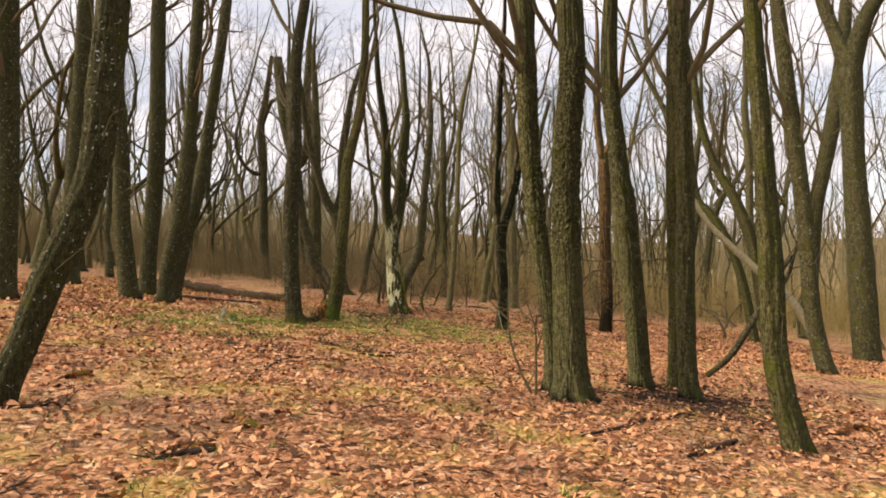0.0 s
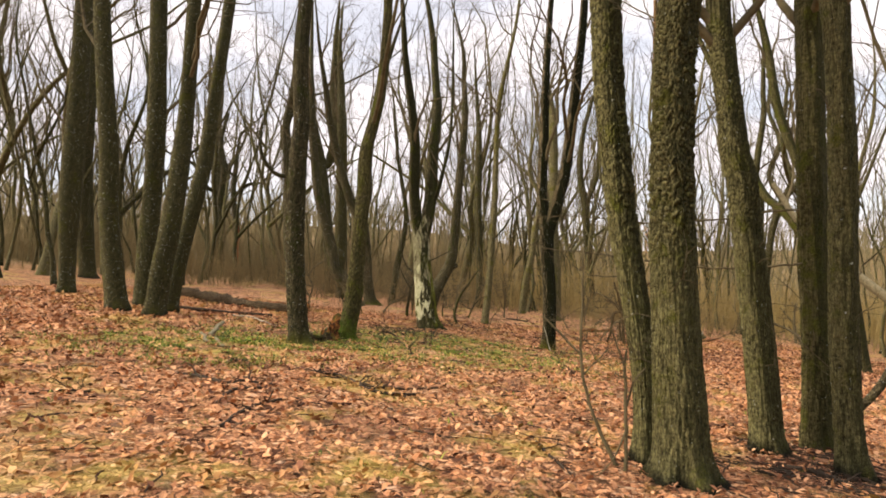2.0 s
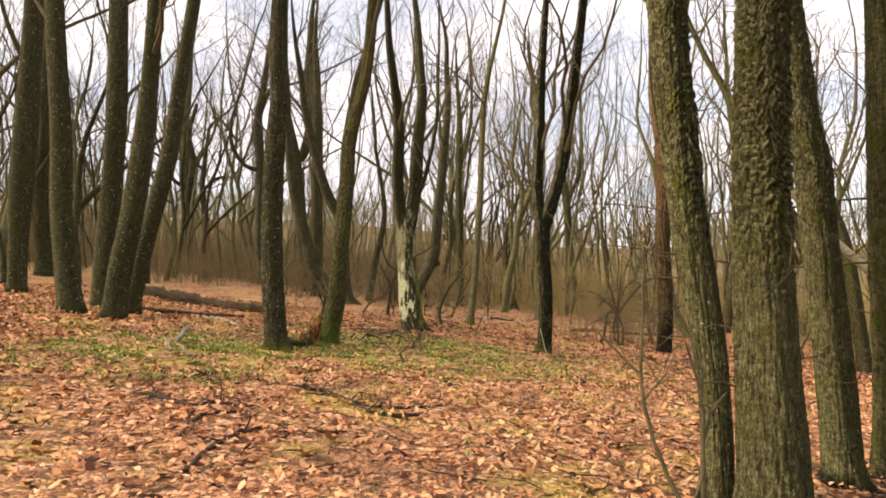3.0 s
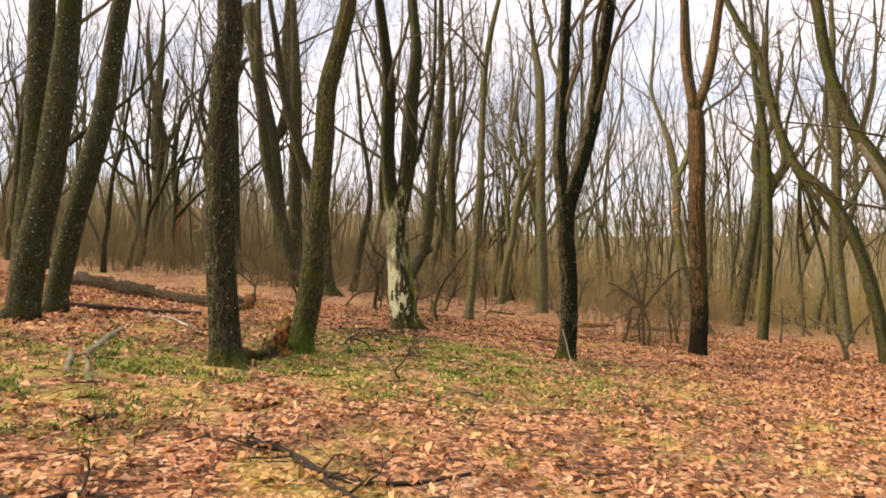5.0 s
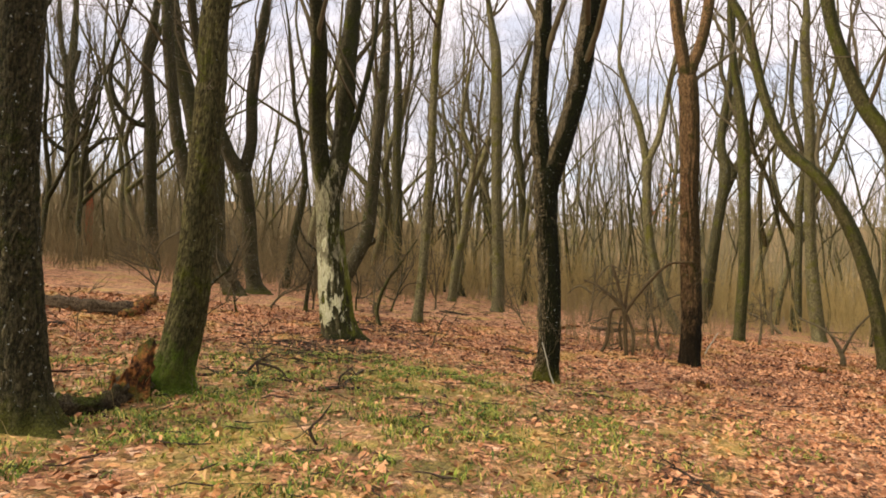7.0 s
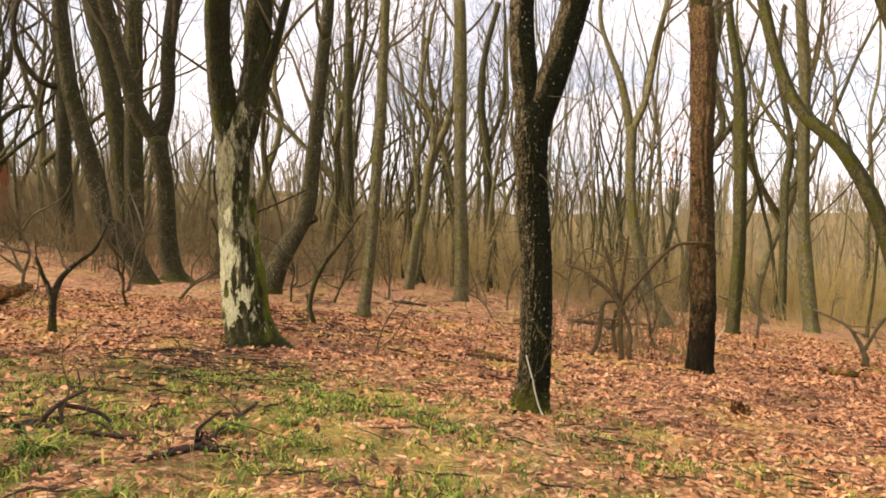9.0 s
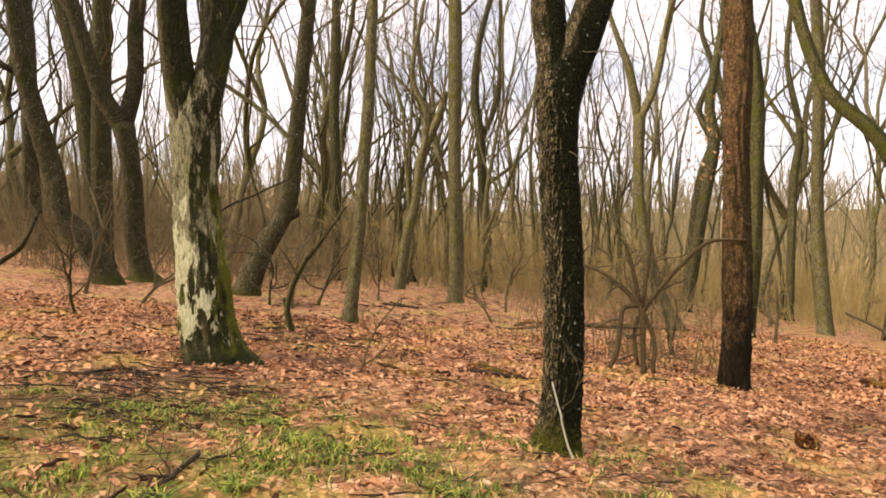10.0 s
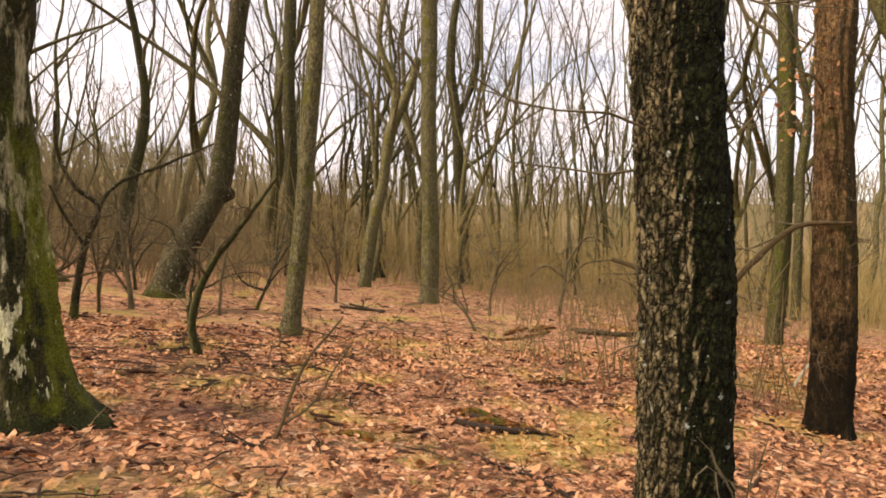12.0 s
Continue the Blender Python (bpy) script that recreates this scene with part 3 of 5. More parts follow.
WOOD = {
    "log": ("fallen_log", "long rotting fallen log with crumbling bark", "log", BARK_LOG, 26, 0.6),
    "log_thin": ("fallen_pole", "thin fallen dead trunk lying on leaf litter", "log", DEAD, 10, 0.2),
    "log_rust": ("fallen_log", "slim rust-brown fallen log on the leaves", "log", BARK_LOG, 12, 0.3),
    "log_dark": ("fallen_log", "short dark wet piece of rotten log", "log", ROT, 14, 0.8),
    "pale_pole": ("fallen_branch", "thin bleached branch lying in grass", "branch", PALE, 8, 0.15),
    "pale_log": ("fallen_log", "bleached grey-green piece of log in grass", "log", PALE_BARK, 14, 0.25),
    "branch": ("fallen_branch", "dead brown branch lying on the leaf litter", "branch", DEAD, 8, 0.2),
    "root_end": ("broken_log_end", "broken red-brown root end of a fallen log", "log", ROT, 14, 0.7),
    "root_moss": ("mossy_root", "low dark mossy root between two trees", "root", BARK_ROOT, 20, 0.9),
}
fallen_count = 0


def fallen(kind, rows):
    """Dead wood lying on the ground: rows of x, y, radius."""
    global fallen_count
    fallen_count += 1
    rng = np.random.RandomState(1300 + fallen_count)
    name, label, category, material, sides, rough = WOOD[kind]
    slim = 1.0 if kind == "branch" else 0.9 if kind == "log" else 0.7 if 0.22 < rough < 0.9 else 0.85
    rows = [(x, y, r * slim) for x, y, r in rows]
    x0, y0 = rows[0][:2]
    z0 = float(ground_z(x0, y0))
    root = tagged(new(name), label, category, "fallen wood")
    root.location = (x0, y0, z0)
    k = [(x - x0, y - y0, float(ground_z(x, y)) - z0 + r * 0.75, r) for x, y, r in rows]
    path = catmull(k, max(0.04, rows[0][2] * 0.7))
    path[:, :3] += np.cumsum(rng.normal(0, 0.006, (len(path), 3)), 0) * np.array([1, 1, 0.2])
    path[:, 3] *= 1 + 0.25 * rough * np.repeat(rng.normal(0, 1, len(path) // 3 + 1), 3)[:len(path)]
    end = path[:1].copy()
    end[0, :3] += (path[0, :3] - path[1, :3]) * 0.4
    end[0, 3] *= 0.5
    path = np.vstack([end, path])
    part("wood", stem_mesh("wood", path, material, sides, rough, 60 + fallen_count), root)
    store = [[], [], [], []]
    if kind == "branch":
        for w in range(3):
            at = path[int(rng.uniform(0.25, 0.95) * (len(path) - 1))]
            d = rng.normal(0, 1, 3) + np.array([0, 0, 0.25])
            d[2] = abs(d[2]) * 0.2
            grow(rng, at[:3], d, rng.uniform(0.12, 0.38), at[3] * 0.6, 1, store, 0.0, (0, 3, 2))
        tagged(part("side_twig", tubes_mesh("side_twig", crown_groups(store), material), root), kind="stuff")
    return root


def stump(x, y, radius, height, material, seed, label, moss=True):
    """A rotten broken stump with a jagged hollow top."""
    rng = np.random.RandomState(seed)
    root = tagged(new("stump"), label, "stump")
    root.location = (x, y, float(ground_z(x, y)))
    n, m = 22, 10
    v, f = [], []
    jag = height * (0.5 + 0.3 * np.sin(np.linspace(0, 6.28, n, endpoint=False) + rng.rand() * 6) + 0.6 * rng.rand(n) ** 2)
    for i in range(m + 4):
        for j in range(n):
            a = 2 * math.pi * j / n
            if i < m:
                h = i / (m - 1)
                r = radius * (1 + 0.5 * math.exp(-h * 5)) * (1 + 0.1 * math.sin(3 * a) + 0.1 * rng.randn())
                v.append((r * math.cos(a) + 0.15 * jag[j] * h, r * math.sin(a), -0.1 + (jag[j] + 0.1) * h))
            else:
                h = (i - m + 1) / 4
                r = radius * (0.8 - 0.45 * h)
                v.append((r * math.cos(a), r * math.sin(a), jag[j] * (1 - 0.6 * h)))
    for i in range(m + 3):
        for j in range(n):
            f.append((i * n + j, i * n + (j + 1) % n, (i + 1) * n + (j + 1) % n, (i + 1) * n + j))
    f.append(tuple((m + 3) * n + j for j in range(n)))
    part("wood", mesh_of("wood", v, f, material), root)
    return root


# ---- ground ----
def grass_cover(x, y):
    """How grassy the ground is, 0 to 1."""
    x, y = np.asarray(x, float), np.asarray(y, float)
    a = np.exp(-(((x + 1.2) / 3.6) ** 2 + ((y - 16.4) / 2.6) ** 2) ** 1.5)
    b = np.exp(-(((x + 4.5) / 2.0) ** 2 + ((y - 13.5) / 2.2) ** 2) ** 1.5)
    c = np.exp(-(((x + 1.6) / 2.6) ** 2 + ((y - 19.0) / 1.3) ** 2) ** 1.5) * 0.9
    return np.clip(a + 0.8 * b + c + 0.13, 0, 1)


def mould(x, y):
    """Where the leaves have rotted to dark wet mould, 0 to 1."""
    x, y = np.asarray(x, float), np.asarray(y, float)
    out = np.zeros_like(x)
    for cx, cy, s in ((-1.5, 20.7, 1.1), (-0.7, 23.9, 0.9), (-0.2, 22.4, 0.7), (3.4, 8.9, 0.8), (-4.6, 16.0, 1.0), (-2.4, 19.4, 0.7)):
        out = out + np.exp(-(((x - cx) / s) ** 2 + ((y - cy) / (0.8 * s)) ** 2))
    return np.clip(out, 0, 1)


def axis(low, high, fine, far):
    """Grid lines, close together from low to high and ever wider beyond."""
    mid = list(np.arange(low, high + fine / 2, fine))
    step, a, b = fine, low, high
    left, right = [], []
    while a > -far:
        step *= 1.16
        a -= step
        left.append(a)
    step = fine
    while b < far:
        step *= 1.16
        b += step
        right.append(b)
    return np.array(left[::-1] + mid + right)


gx, gy = axis(-10, 10, 0.16, 1800), axis(-1, 30, 0.16, 1800)
GX, GY = np.meshgrid(gx, gy)
gv = np.stack([GX, GY, ground_z(GX, GY)], -1).reshape(-1, 3)
nx, ny = len(gx), len(gy)
ii, jj = np.meshgrid(np.arange(ny - 1), np.arange(nx - 1), indexing="ij")
q0 = ii * nx + jj
gf = np.stack([q0, q0 + 1, q0 + nx + 1, q0 + nx], -1).reshape(-1, 4)
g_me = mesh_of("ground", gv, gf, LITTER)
g_at = g_me.attributes.new("grass", "FLOAT", "POINT")
g_at.data.foreach_set("value", grass_cover(gv[:, 0], gv[:, 1]).astype(np.float32))
g_mt = g_me.attributes.new("mould", "FLOAT", "POINT")
g_mt.data.foreach_set("value", mould(gv[:, 0], gv[:, 1]).astype(np.float32))
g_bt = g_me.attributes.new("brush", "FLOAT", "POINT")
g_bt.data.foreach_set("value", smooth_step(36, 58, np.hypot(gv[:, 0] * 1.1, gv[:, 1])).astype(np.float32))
ground = tagged(new("ground", g_me), "sloping woodland floor of orange-brown leaf litter with grassy patches", "ground", kind="structure")

# ---- trees beside the walk ----
fitted(-3.74, 5.57, -34, [(0.0, 0.0, 0.147), (0.2, 0.53, 0.141), (0.36, 1.02, 0.156), (0.55, 1.52, 0.153), (0.7, 2.04, 0.153), (0.78, 2.83, 0.162), (0.84, 3.64, 0.15)], bark=BARK_OPEN, near=True, boughs=4, label="leaning bare tree with lichen-spotted brown bark")
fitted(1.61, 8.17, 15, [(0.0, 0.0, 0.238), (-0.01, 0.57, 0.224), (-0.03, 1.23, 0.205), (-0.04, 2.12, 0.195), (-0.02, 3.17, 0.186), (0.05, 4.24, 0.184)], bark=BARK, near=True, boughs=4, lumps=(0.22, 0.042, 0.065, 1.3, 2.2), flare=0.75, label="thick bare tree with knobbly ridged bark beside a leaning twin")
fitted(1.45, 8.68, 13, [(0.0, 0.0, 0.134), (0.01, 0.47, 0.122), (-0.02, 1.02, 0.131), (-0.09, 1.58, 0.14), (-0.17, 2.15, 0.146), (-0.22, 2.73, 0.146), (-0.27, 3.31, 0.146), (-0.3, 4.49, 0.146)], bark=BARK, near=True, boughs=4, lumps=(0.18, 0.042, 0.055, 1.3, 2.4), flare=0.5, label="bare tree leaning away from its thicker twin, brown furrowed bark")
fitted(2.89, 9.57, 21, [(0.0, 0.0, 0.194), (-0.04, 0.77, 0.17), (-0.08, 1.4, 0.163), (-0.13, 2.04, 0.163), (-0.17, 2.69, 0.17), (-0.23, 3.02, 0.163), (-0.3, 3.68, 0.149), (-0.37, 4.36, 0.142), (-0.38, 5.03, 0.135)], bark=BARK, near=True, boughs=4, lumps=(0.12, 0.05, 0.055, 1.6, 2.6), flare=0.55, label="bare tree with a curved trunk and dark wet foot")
twin_tree = fitted(3.60, 10.04, 24, [(-0.0, -0.0, 0.181), (0.03, 1.12, 0.166), (0.02, 2.46, 0.166), (0.04, 3.83, 0.166), (0.07, 5.21, 0.166)], bark=BARK_MOSSY, near=True, boughs=4, label="straight bare tree with greenish bark close behind another")
fitted(3.35, 8.92, 26, [(0.0, 0.0, 0.164), (-0.02, 0.62, 0.138), (-0.03, 1.42, 0.138), (0.0, 2.93, 0.132), (-0.01, 3.82, 0.132), (-0.04, 4.72, 0.148)], bark=BARK, near=True, boughs=4, flare=0.6, label="straight slender bare tree with brown bark among dead twigs")
fitted(3.51, 6.50, 28, [(0.0, 0.0, 0.146), (-0.13, 0.54, 0.133), (-0.2, 1.09, 0.127), (-0.21, 1.66, 0.127), (-0.23, 2.23, 0.121), (-0.26, 3.09, 0.108), (-0.31, 3.97, 0.102), (-0.34, 4.57, 0.095)], bark=BARK_MOSSY, near=True, boughs=4, flare=0.25, label="slim mossy green tree curving up from leaf litter")
fitted(8.63, 14.72, 30, [(-0.0, -0.0, 0.242), (-0.25, 1.25, 0.206), (-0.37, 3.3, 0.206), (-0.6, 5.93, 0.206), (-0.74, 7.54, 0.191), (-0.84, 8.63, 0.169)])
fitted(12.98, 20.07, 33, [(0.0, 0.0, 0.504), (-0.11, 3.27, 0.411), (-0.21, 5.9, 0.37), (-0.23, 9.09, 0.37)],
       [[(-0.23, 9.09, 0.35), (-0.61, 10.24, 0.226), (-0.94, 11.4, 0.206)], [(-0.23, 9.09, 0.35), (0.14, 10.44, 0.267), (0.45, 11.08, 0.247)]])
fitted(16.84, 30.20, 29, [(0.0, 0.0, 0.417), (0.34, 5.18, 0.372), (1.11, 9.54, 0.372), (1.62, 12.85, 0.327), (1.84, 15.41, 0.298)])
fitted(-8.26, 17.53, -28, [(-0.0, 0.0, 0.302), (-0.11, 0.97, 0.256), (-0.22, 2.06, 0.241), (-0.25, 3.42, 0.241), (-0.34, 4.79, 0.219), (-0.5, 7.54, 0.188)], label="bare tree with mottled brown bark in a close group", group="close group of trees")
fitted(-8.81, 19.77, -26, [(0.0, 0.0, 0.247), (0.05, 1.47, 0.264), (0.16, 3.04, 0.264), (0.22, 5.43, 0.264), (0.22, 8.66, 0.23)], label="straight bare tree behind others in a close group", group="close group of trees")
fitted(-7.10, 16.93, -25, [(0.0, 0.0, 0.283), (0.13, 1.06, 0.248), (0.32, 2.12, 0.234), (0.48, 3.46, 0.227), (0.58, 4.81, 0.198), (0.72, 7.58, 0.177)], label="leaning bare tree with lichen-mottled bark in a close group", group="close group of trees")
fitted(-7.55, 18.59, -24, [(0.0, 0.0, 0.227), (0.2, 1.23, 0.227), (0.49, 2.55, 0.227), (0.75, 3.75, 0.211), (0.9, 4.97, 0.195), (1.15, 6.83, 0.18), (1.34, 8.4, 0.172)], label="bare tree leaning outwards from a close group", group="close group of trees")
fitted(-12.13, 21.68, -32, [(0.0, 0.0, 0.278), (-0.0, 1.26, 0.258), (0.03, 3.0, 0.337), (0.15, 6.19, 0.317), (0.26, 9.27, 0.297)])
fitted(-16.83, 30.53, -31, [(-0.0, 0.0, 0.37), (-0.26, 4.95, 0.37), (0.02, 10.11, 0.313), (0.18, 12.75, 0.284)])
fitted(-9.31, 14.02, -34, [(0.0, 0.0, 0.246), (0.02, 2.78, 0.275), (-0.07, 6.45, 0.275)])
fitted(-10.88, 40.94, -17, [(0.0, 0.0, 0.361), (-0.16, 2.48, 0.331), (-0.21, 6.77, 0.301), (-0.35, 9.63, 0.271), (-0.07, 11.39, 0.21), (0.26, 14.05, 0.15)],
       [[(-0.23, 6.48, 0.18), (-1.01, 6.71, 0.135), (-1.69, 7.66, 0.135), (-1.83, 8.93, 0.105), (-1.45, 10.39, 0.09)], [(-0.3, 9.64, 0.18), (0.29, 11.14, 0.12), (0.84, 11.35, 0.075)]], bark=BARK_DARK, label="dark gnarled tree with crooked looping boughs")
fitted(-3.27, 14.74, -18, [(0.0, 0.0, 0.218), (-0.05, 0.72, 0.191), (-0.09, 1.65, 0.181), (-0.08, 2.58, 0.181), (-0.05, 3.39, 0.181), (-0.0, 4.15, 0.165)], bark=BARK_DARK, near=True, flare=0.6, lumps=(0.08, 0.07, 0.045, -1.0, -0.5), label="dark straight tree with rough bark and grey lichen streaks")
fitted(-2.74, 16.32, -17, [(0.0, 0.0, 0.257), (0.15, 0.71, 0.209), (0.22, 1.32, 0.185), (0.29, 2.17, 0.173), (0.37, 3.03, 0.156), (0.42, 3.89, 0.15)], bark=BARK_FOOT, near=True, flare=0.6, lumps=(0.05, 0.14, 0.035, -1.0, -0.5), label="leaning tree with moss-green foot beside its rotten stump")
fitted(-1.40, 21.93, -8, [(0.02, 0.0, 0.375), (-0.06, 0.47, 0.325), (-0.11, 1.04, 0.3), (-0.16, 1.61, 0.272), (-0.2, 2.32, 0.252), (-0.22, 2.7, 0.255), (-0.2, 3.1, 0.14)],
       [[(-0.33, 2.95, 0.18), (-0.4, 3.52, 0.17), (-0.44, 4.08, 0.16), (-0.44, 4.43, 0.165)], [(-0.1, 2.9, 0.2), (0.0, 3.41, 0.2), (0.07, 3.91, 0.195), (0.1, 4.49, 0.203)], [(0.06, 3.55, 0.075), (0.27, 4.0, 0.068), (0.41, 4.52, 0.06)]], bark=BARK_PEELED, near=True, flare=0.45, low=4.0, label="old forked tree, bark peeled to pale wood, mossy foot")
fitted(-1.98, 29.90, -6, [(0.0, 0.0, 0.331), (0.27, 0.83, 0.302), (0.67, 1.53, 0.259), (0.95, 2.17, 0.244), (1.08, 3.16, 0.216), (1.22, 4.57, 0.201), (1.36, 5.99, 0.187), (1.49, 7.42, 0.172)], stubs=[[(0.88, 1.81, 0.158), (1.06, 1.9, 0.144), (1.2, 1.95, 0.115)]], bark=BARK_DARK, label="tree bending up from a strongly leaning dark trunk with a knob")
fitted(0.31, 26.55, 2, [(-0.0, 0.0, 0.183), (0.11, 1.0, 0.148), (0.19, 1.91, 0.137), (0.27, 3.04, 0.126), (0.36, 4.18, 0.126), (0.44, 6.45, 0.114)], bark=BARK_GREY, label="slim grey-brown tree, mossy at its foot")
fitted(3.63, 33.11, 11, [(0.0, 0.0, 0.312), (0.03, 1.51, 0.243), (-0.03, 4.11, 0.226), (-0.02, 6.71, 0.226), (-0.05, 9.3, 0.226)], bark=BARK_GREY, label="straight grey-brown tree with a smooth trunk")
fitted(2.34, 36.51, 6, [(-0.0, 0.0, 0.221), (0.24, 1.71, 0.201), (0.53, 2.91, 0.181), (0.75, 4.52, 0.201), (1.33, 5.93, 0.161), (1.55, 6.74, 0.141)],
       [[(0.79, 4.62, 0.141), (0.89, 6.03, 0.1), (0.42, 7.32, 0.09), (0.72, 9.33, 0.07)]], broken=False, bark=BARK_GREY, label="crooked mossy tree with a snapped upper stem")
fitted(6.69, 42.61, 13, [(-0.0, -0.0, 0.311), (0.25, 1.6, 0.233), (0.04, 4.18, 0.233), (-0.07, 6.51, 0.233), (-0.34, 8.57, 0.207), (-0.14, 10.89, 0.155), (0.47, 13.19, 0.13)],
       [[(-0.02, 6.64, 0.13), (0.69, 8.56, 0.117), (0.78, 11.9, 0.091)]])
fitted(-4.95, 29.86, -16, [(0.0, 0.0, 0.297), (-0.33, 0.75, 0.311), (-0.68, 1.22, 0.326), (-0.92, 1.48, 0.282), (-1.03, 2.32, 0.237), (-1.37, 3.6, 0.222), (-1.65, 4.86, 0.208), (-1.82, 6.5, 0.193)], bark=BARK_DARK, label="tree with a bowed trunk sweeping up from the ground")
fitted(-4.57, 31.17, -14, [(0.0, 0.0, 0.427), (-0.16, 1.05, 0.269), (-0.23, 2.5, 0.253), (-0.43, 3.79, 0.301)],
       [[(-0.47, 3.79, 0.237), (-0.82, 4.34, 0.222), (-1.21, 5.44, 0.19), (-1.65, 7.07, 0.174)], [(-0.39, 3.8, 0.222), (-0.16, 4.83, 0.19), (-0.15, 6.13, 0.206), (-0.03, 7.31, 0.206)]], bark=BARK_DARK, flare=0.9, label="forked tree with a wide dark root foot")
fitted(-6.55, 34.64, -17, [(0.0, 0.0, 0.326), (-0.05, 3.07, 0.307), (-0.05, 5.66, 0.307), (-0.05, 8.24, 0.287)])
fitted(1.75, 19.08, 15, [(0.0, 0.03, 0.225), (0.04, 0.59, 0.186), (0.045, 1.42, 0.187), (0.0, 2.24, 0.182), (-0.01, 2.9, 0.196), (0.02, 3.2, 0.13)],
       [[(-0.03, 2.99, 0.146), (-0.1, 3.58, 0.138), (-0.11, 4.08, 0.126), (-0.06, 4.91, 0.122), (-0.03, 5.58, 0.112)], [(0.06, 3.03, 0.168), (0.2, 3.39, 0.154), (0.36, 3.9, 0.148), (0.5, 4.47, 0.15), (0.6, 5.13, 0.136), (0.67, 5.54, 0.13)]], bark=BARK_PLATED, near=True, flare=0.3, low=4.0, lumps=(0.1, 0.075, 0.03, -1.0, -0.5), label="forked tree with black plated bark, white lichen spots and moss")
red_tree = fitted(5.64, 22.55, 26, [(0.0, -0.05, 0.248), (0.06, 0.99, 0.21), (0.03, 2.26, 0.21), (0.01, 3.43, 0.198), (0.04, 5.17, 0.21), (-0.02, 6.11, 0.21)],
       [[(-0.06, 6.11, 0.149), (-0.19, 6.95, 0.136), (-0.24, 7.55, 0.136)], [(0.05, 6.05, 0.124), (0.27, 6.66, 0.111), (0.42, 7.46, 0.111)]], bark=BARK_RED, near=True, flare=0.3, low=4.0, label="forked tree with reddish upper bark and dark foot")
fitted(10.88, 29.77, 34, [(0.0, 0.0, 0.239), (0.16, 2.3, 0.205), (0.19, 4.61, 0.205), (0.18, 6.15, 0.205), (0.13, 7.38, 0.171), (-0.06, 8.64, 0.137), (-0.12, 9.27, 0.12)], bark=BARK_MOSSY, label="slender tree with green moss up its trunk")
fitted(15.86, 32.86, 39, [(0.0, 0.0, 0.348), (-0.17, 1.76, 0.261), (-0.26, 3.65, 0.218), (-0.28, 5.54, 0.218), (-0.26, 8.36, 0.196), (-0.39, 11.21, 0.196)], bark=BARK_GREY, label="slender grey tree with flared foot")
fitted(18.20, 37.60, 37, [(0.0, 0.0, 0.21), (0.05, 2.82, 0.184), (0.11, 5.59, 0.184), (0.3, 7.65, 0.157), (-0.16, 10.46, 0.118), (0.03, 13.2, 0.105)],
       [[(0.11, 5.36, 0.118), (0.77, 6.25, 0.118), (1.45, 7.56, 0.105), (2.2, 9.5, 0.079)]])
fitted(11.69, 24.57, 36, [(0.0, 0.0, 0.237), (-0.25, 1.71, 0.191), (-0.69, 3.39, 0.182), (-1.34, 4.75, 0.164), (-2.16, 5.69, 0.155), (-2.66, 7.06, 0.137), (-3.08, 8.96, 0.128), (-3.77, 10.47, 0.109)], bark=BARK_MOSSY, label="mossy tree arching far over to one side")
fitted(10.88, 22.00, 39, [(0.0, 0.52, 0.241), (-0.35, 3.35, 0.217), (-0.91, 5.1, 0.193), (-1.44, 6.11, 0.177), (-1.95, 7.73, 0.161), (-2.17, 9.34, 0.145)], bark=BARK_MOSSY, label="tree leaning in a long arch, mossy on top")
fitted(9.18, 30.26, 29, [(-0.0, -0.0, 0.267), (-0.53, 1.01, 0.2), (-0.83, 2.27, 0.183), (-1.04, 3.87, 0.167), (-1.03, 5.78, 0.183)],
       [[(-1.06, 5.7, 0.133), (-1.32, 7.08, 0.117), (-1.66, 8.08, 0.075), (-1.95, 9.08, 0.067)], [(-1.0, 5.75, 0.133), (-0.66, 6.55, 0.117), (-0.38, 7.95, 0.1), (-0.18, 8.87, 0.083)]], bark=BARK_GREY, label="forked tree leaning up from a bowed foot, mossy fork")
fitted(17.84, 44.95, 31, [(0.0, 0.0, 0.257), (0.38, 3.57, 0.227), (0.77, 6.39, 0.227), (1.42, 8.2, 0.257)],
       [[(1.36, 8.12, 0.182), (0.67, 9.79, 0.151), (1.29, 11.72, 0.151), (0.76, 13.74, 0.121), (0.86, 15.42, 0.106)], [(1.47, 8.34, 0.197), (1.88, 9.43, 0.166), (1.45, 11.7, 0.151), (1.7, 14.2, 0.121), (1.85, 15.3, 0.106)], [(1.62, 8.33, 0.166), (2.7, 9.94, 0.136), (2.99, 11.02, 0.106)]])
fitted(0.20, 37.99, -1, [(-0.0, -0.0, 0.217), (-0.0, 3.35, 0.199), (-0.06, 5.97, 0.217), (-0.01, 8.59, 0.199)])
fitted(-7.83, 38.42, -13, [(-0.0, -0.0, 0.464), (-0.23, 2.64, 0.355), (-0.65, 6.6, 0.355), (-1.31, 9.74, 0.355), (-1.72, 13.16, 0.3)],
       [[(-0.27, 7.15, 0.273), (0.1, 8.77, 0.3), (-0.05, 10.91, 0.246), (0.06, 13.35, 0.218)]])
fitted(-23.45, 61.27, -23, [(0.0, 0.0, 0.552), (0.06, 4.8, 0.502), (-0.22, 10.29, 0.402), (0.11, 16.34, 0.301)])
fitted(-23.16, 60.35, -24, [(-0.0, 0.0, 0.525), (0.05, 5.82, 0.382), (-0.12, 12.05, 0.334), (-0.58, 14.9, 0.238)])
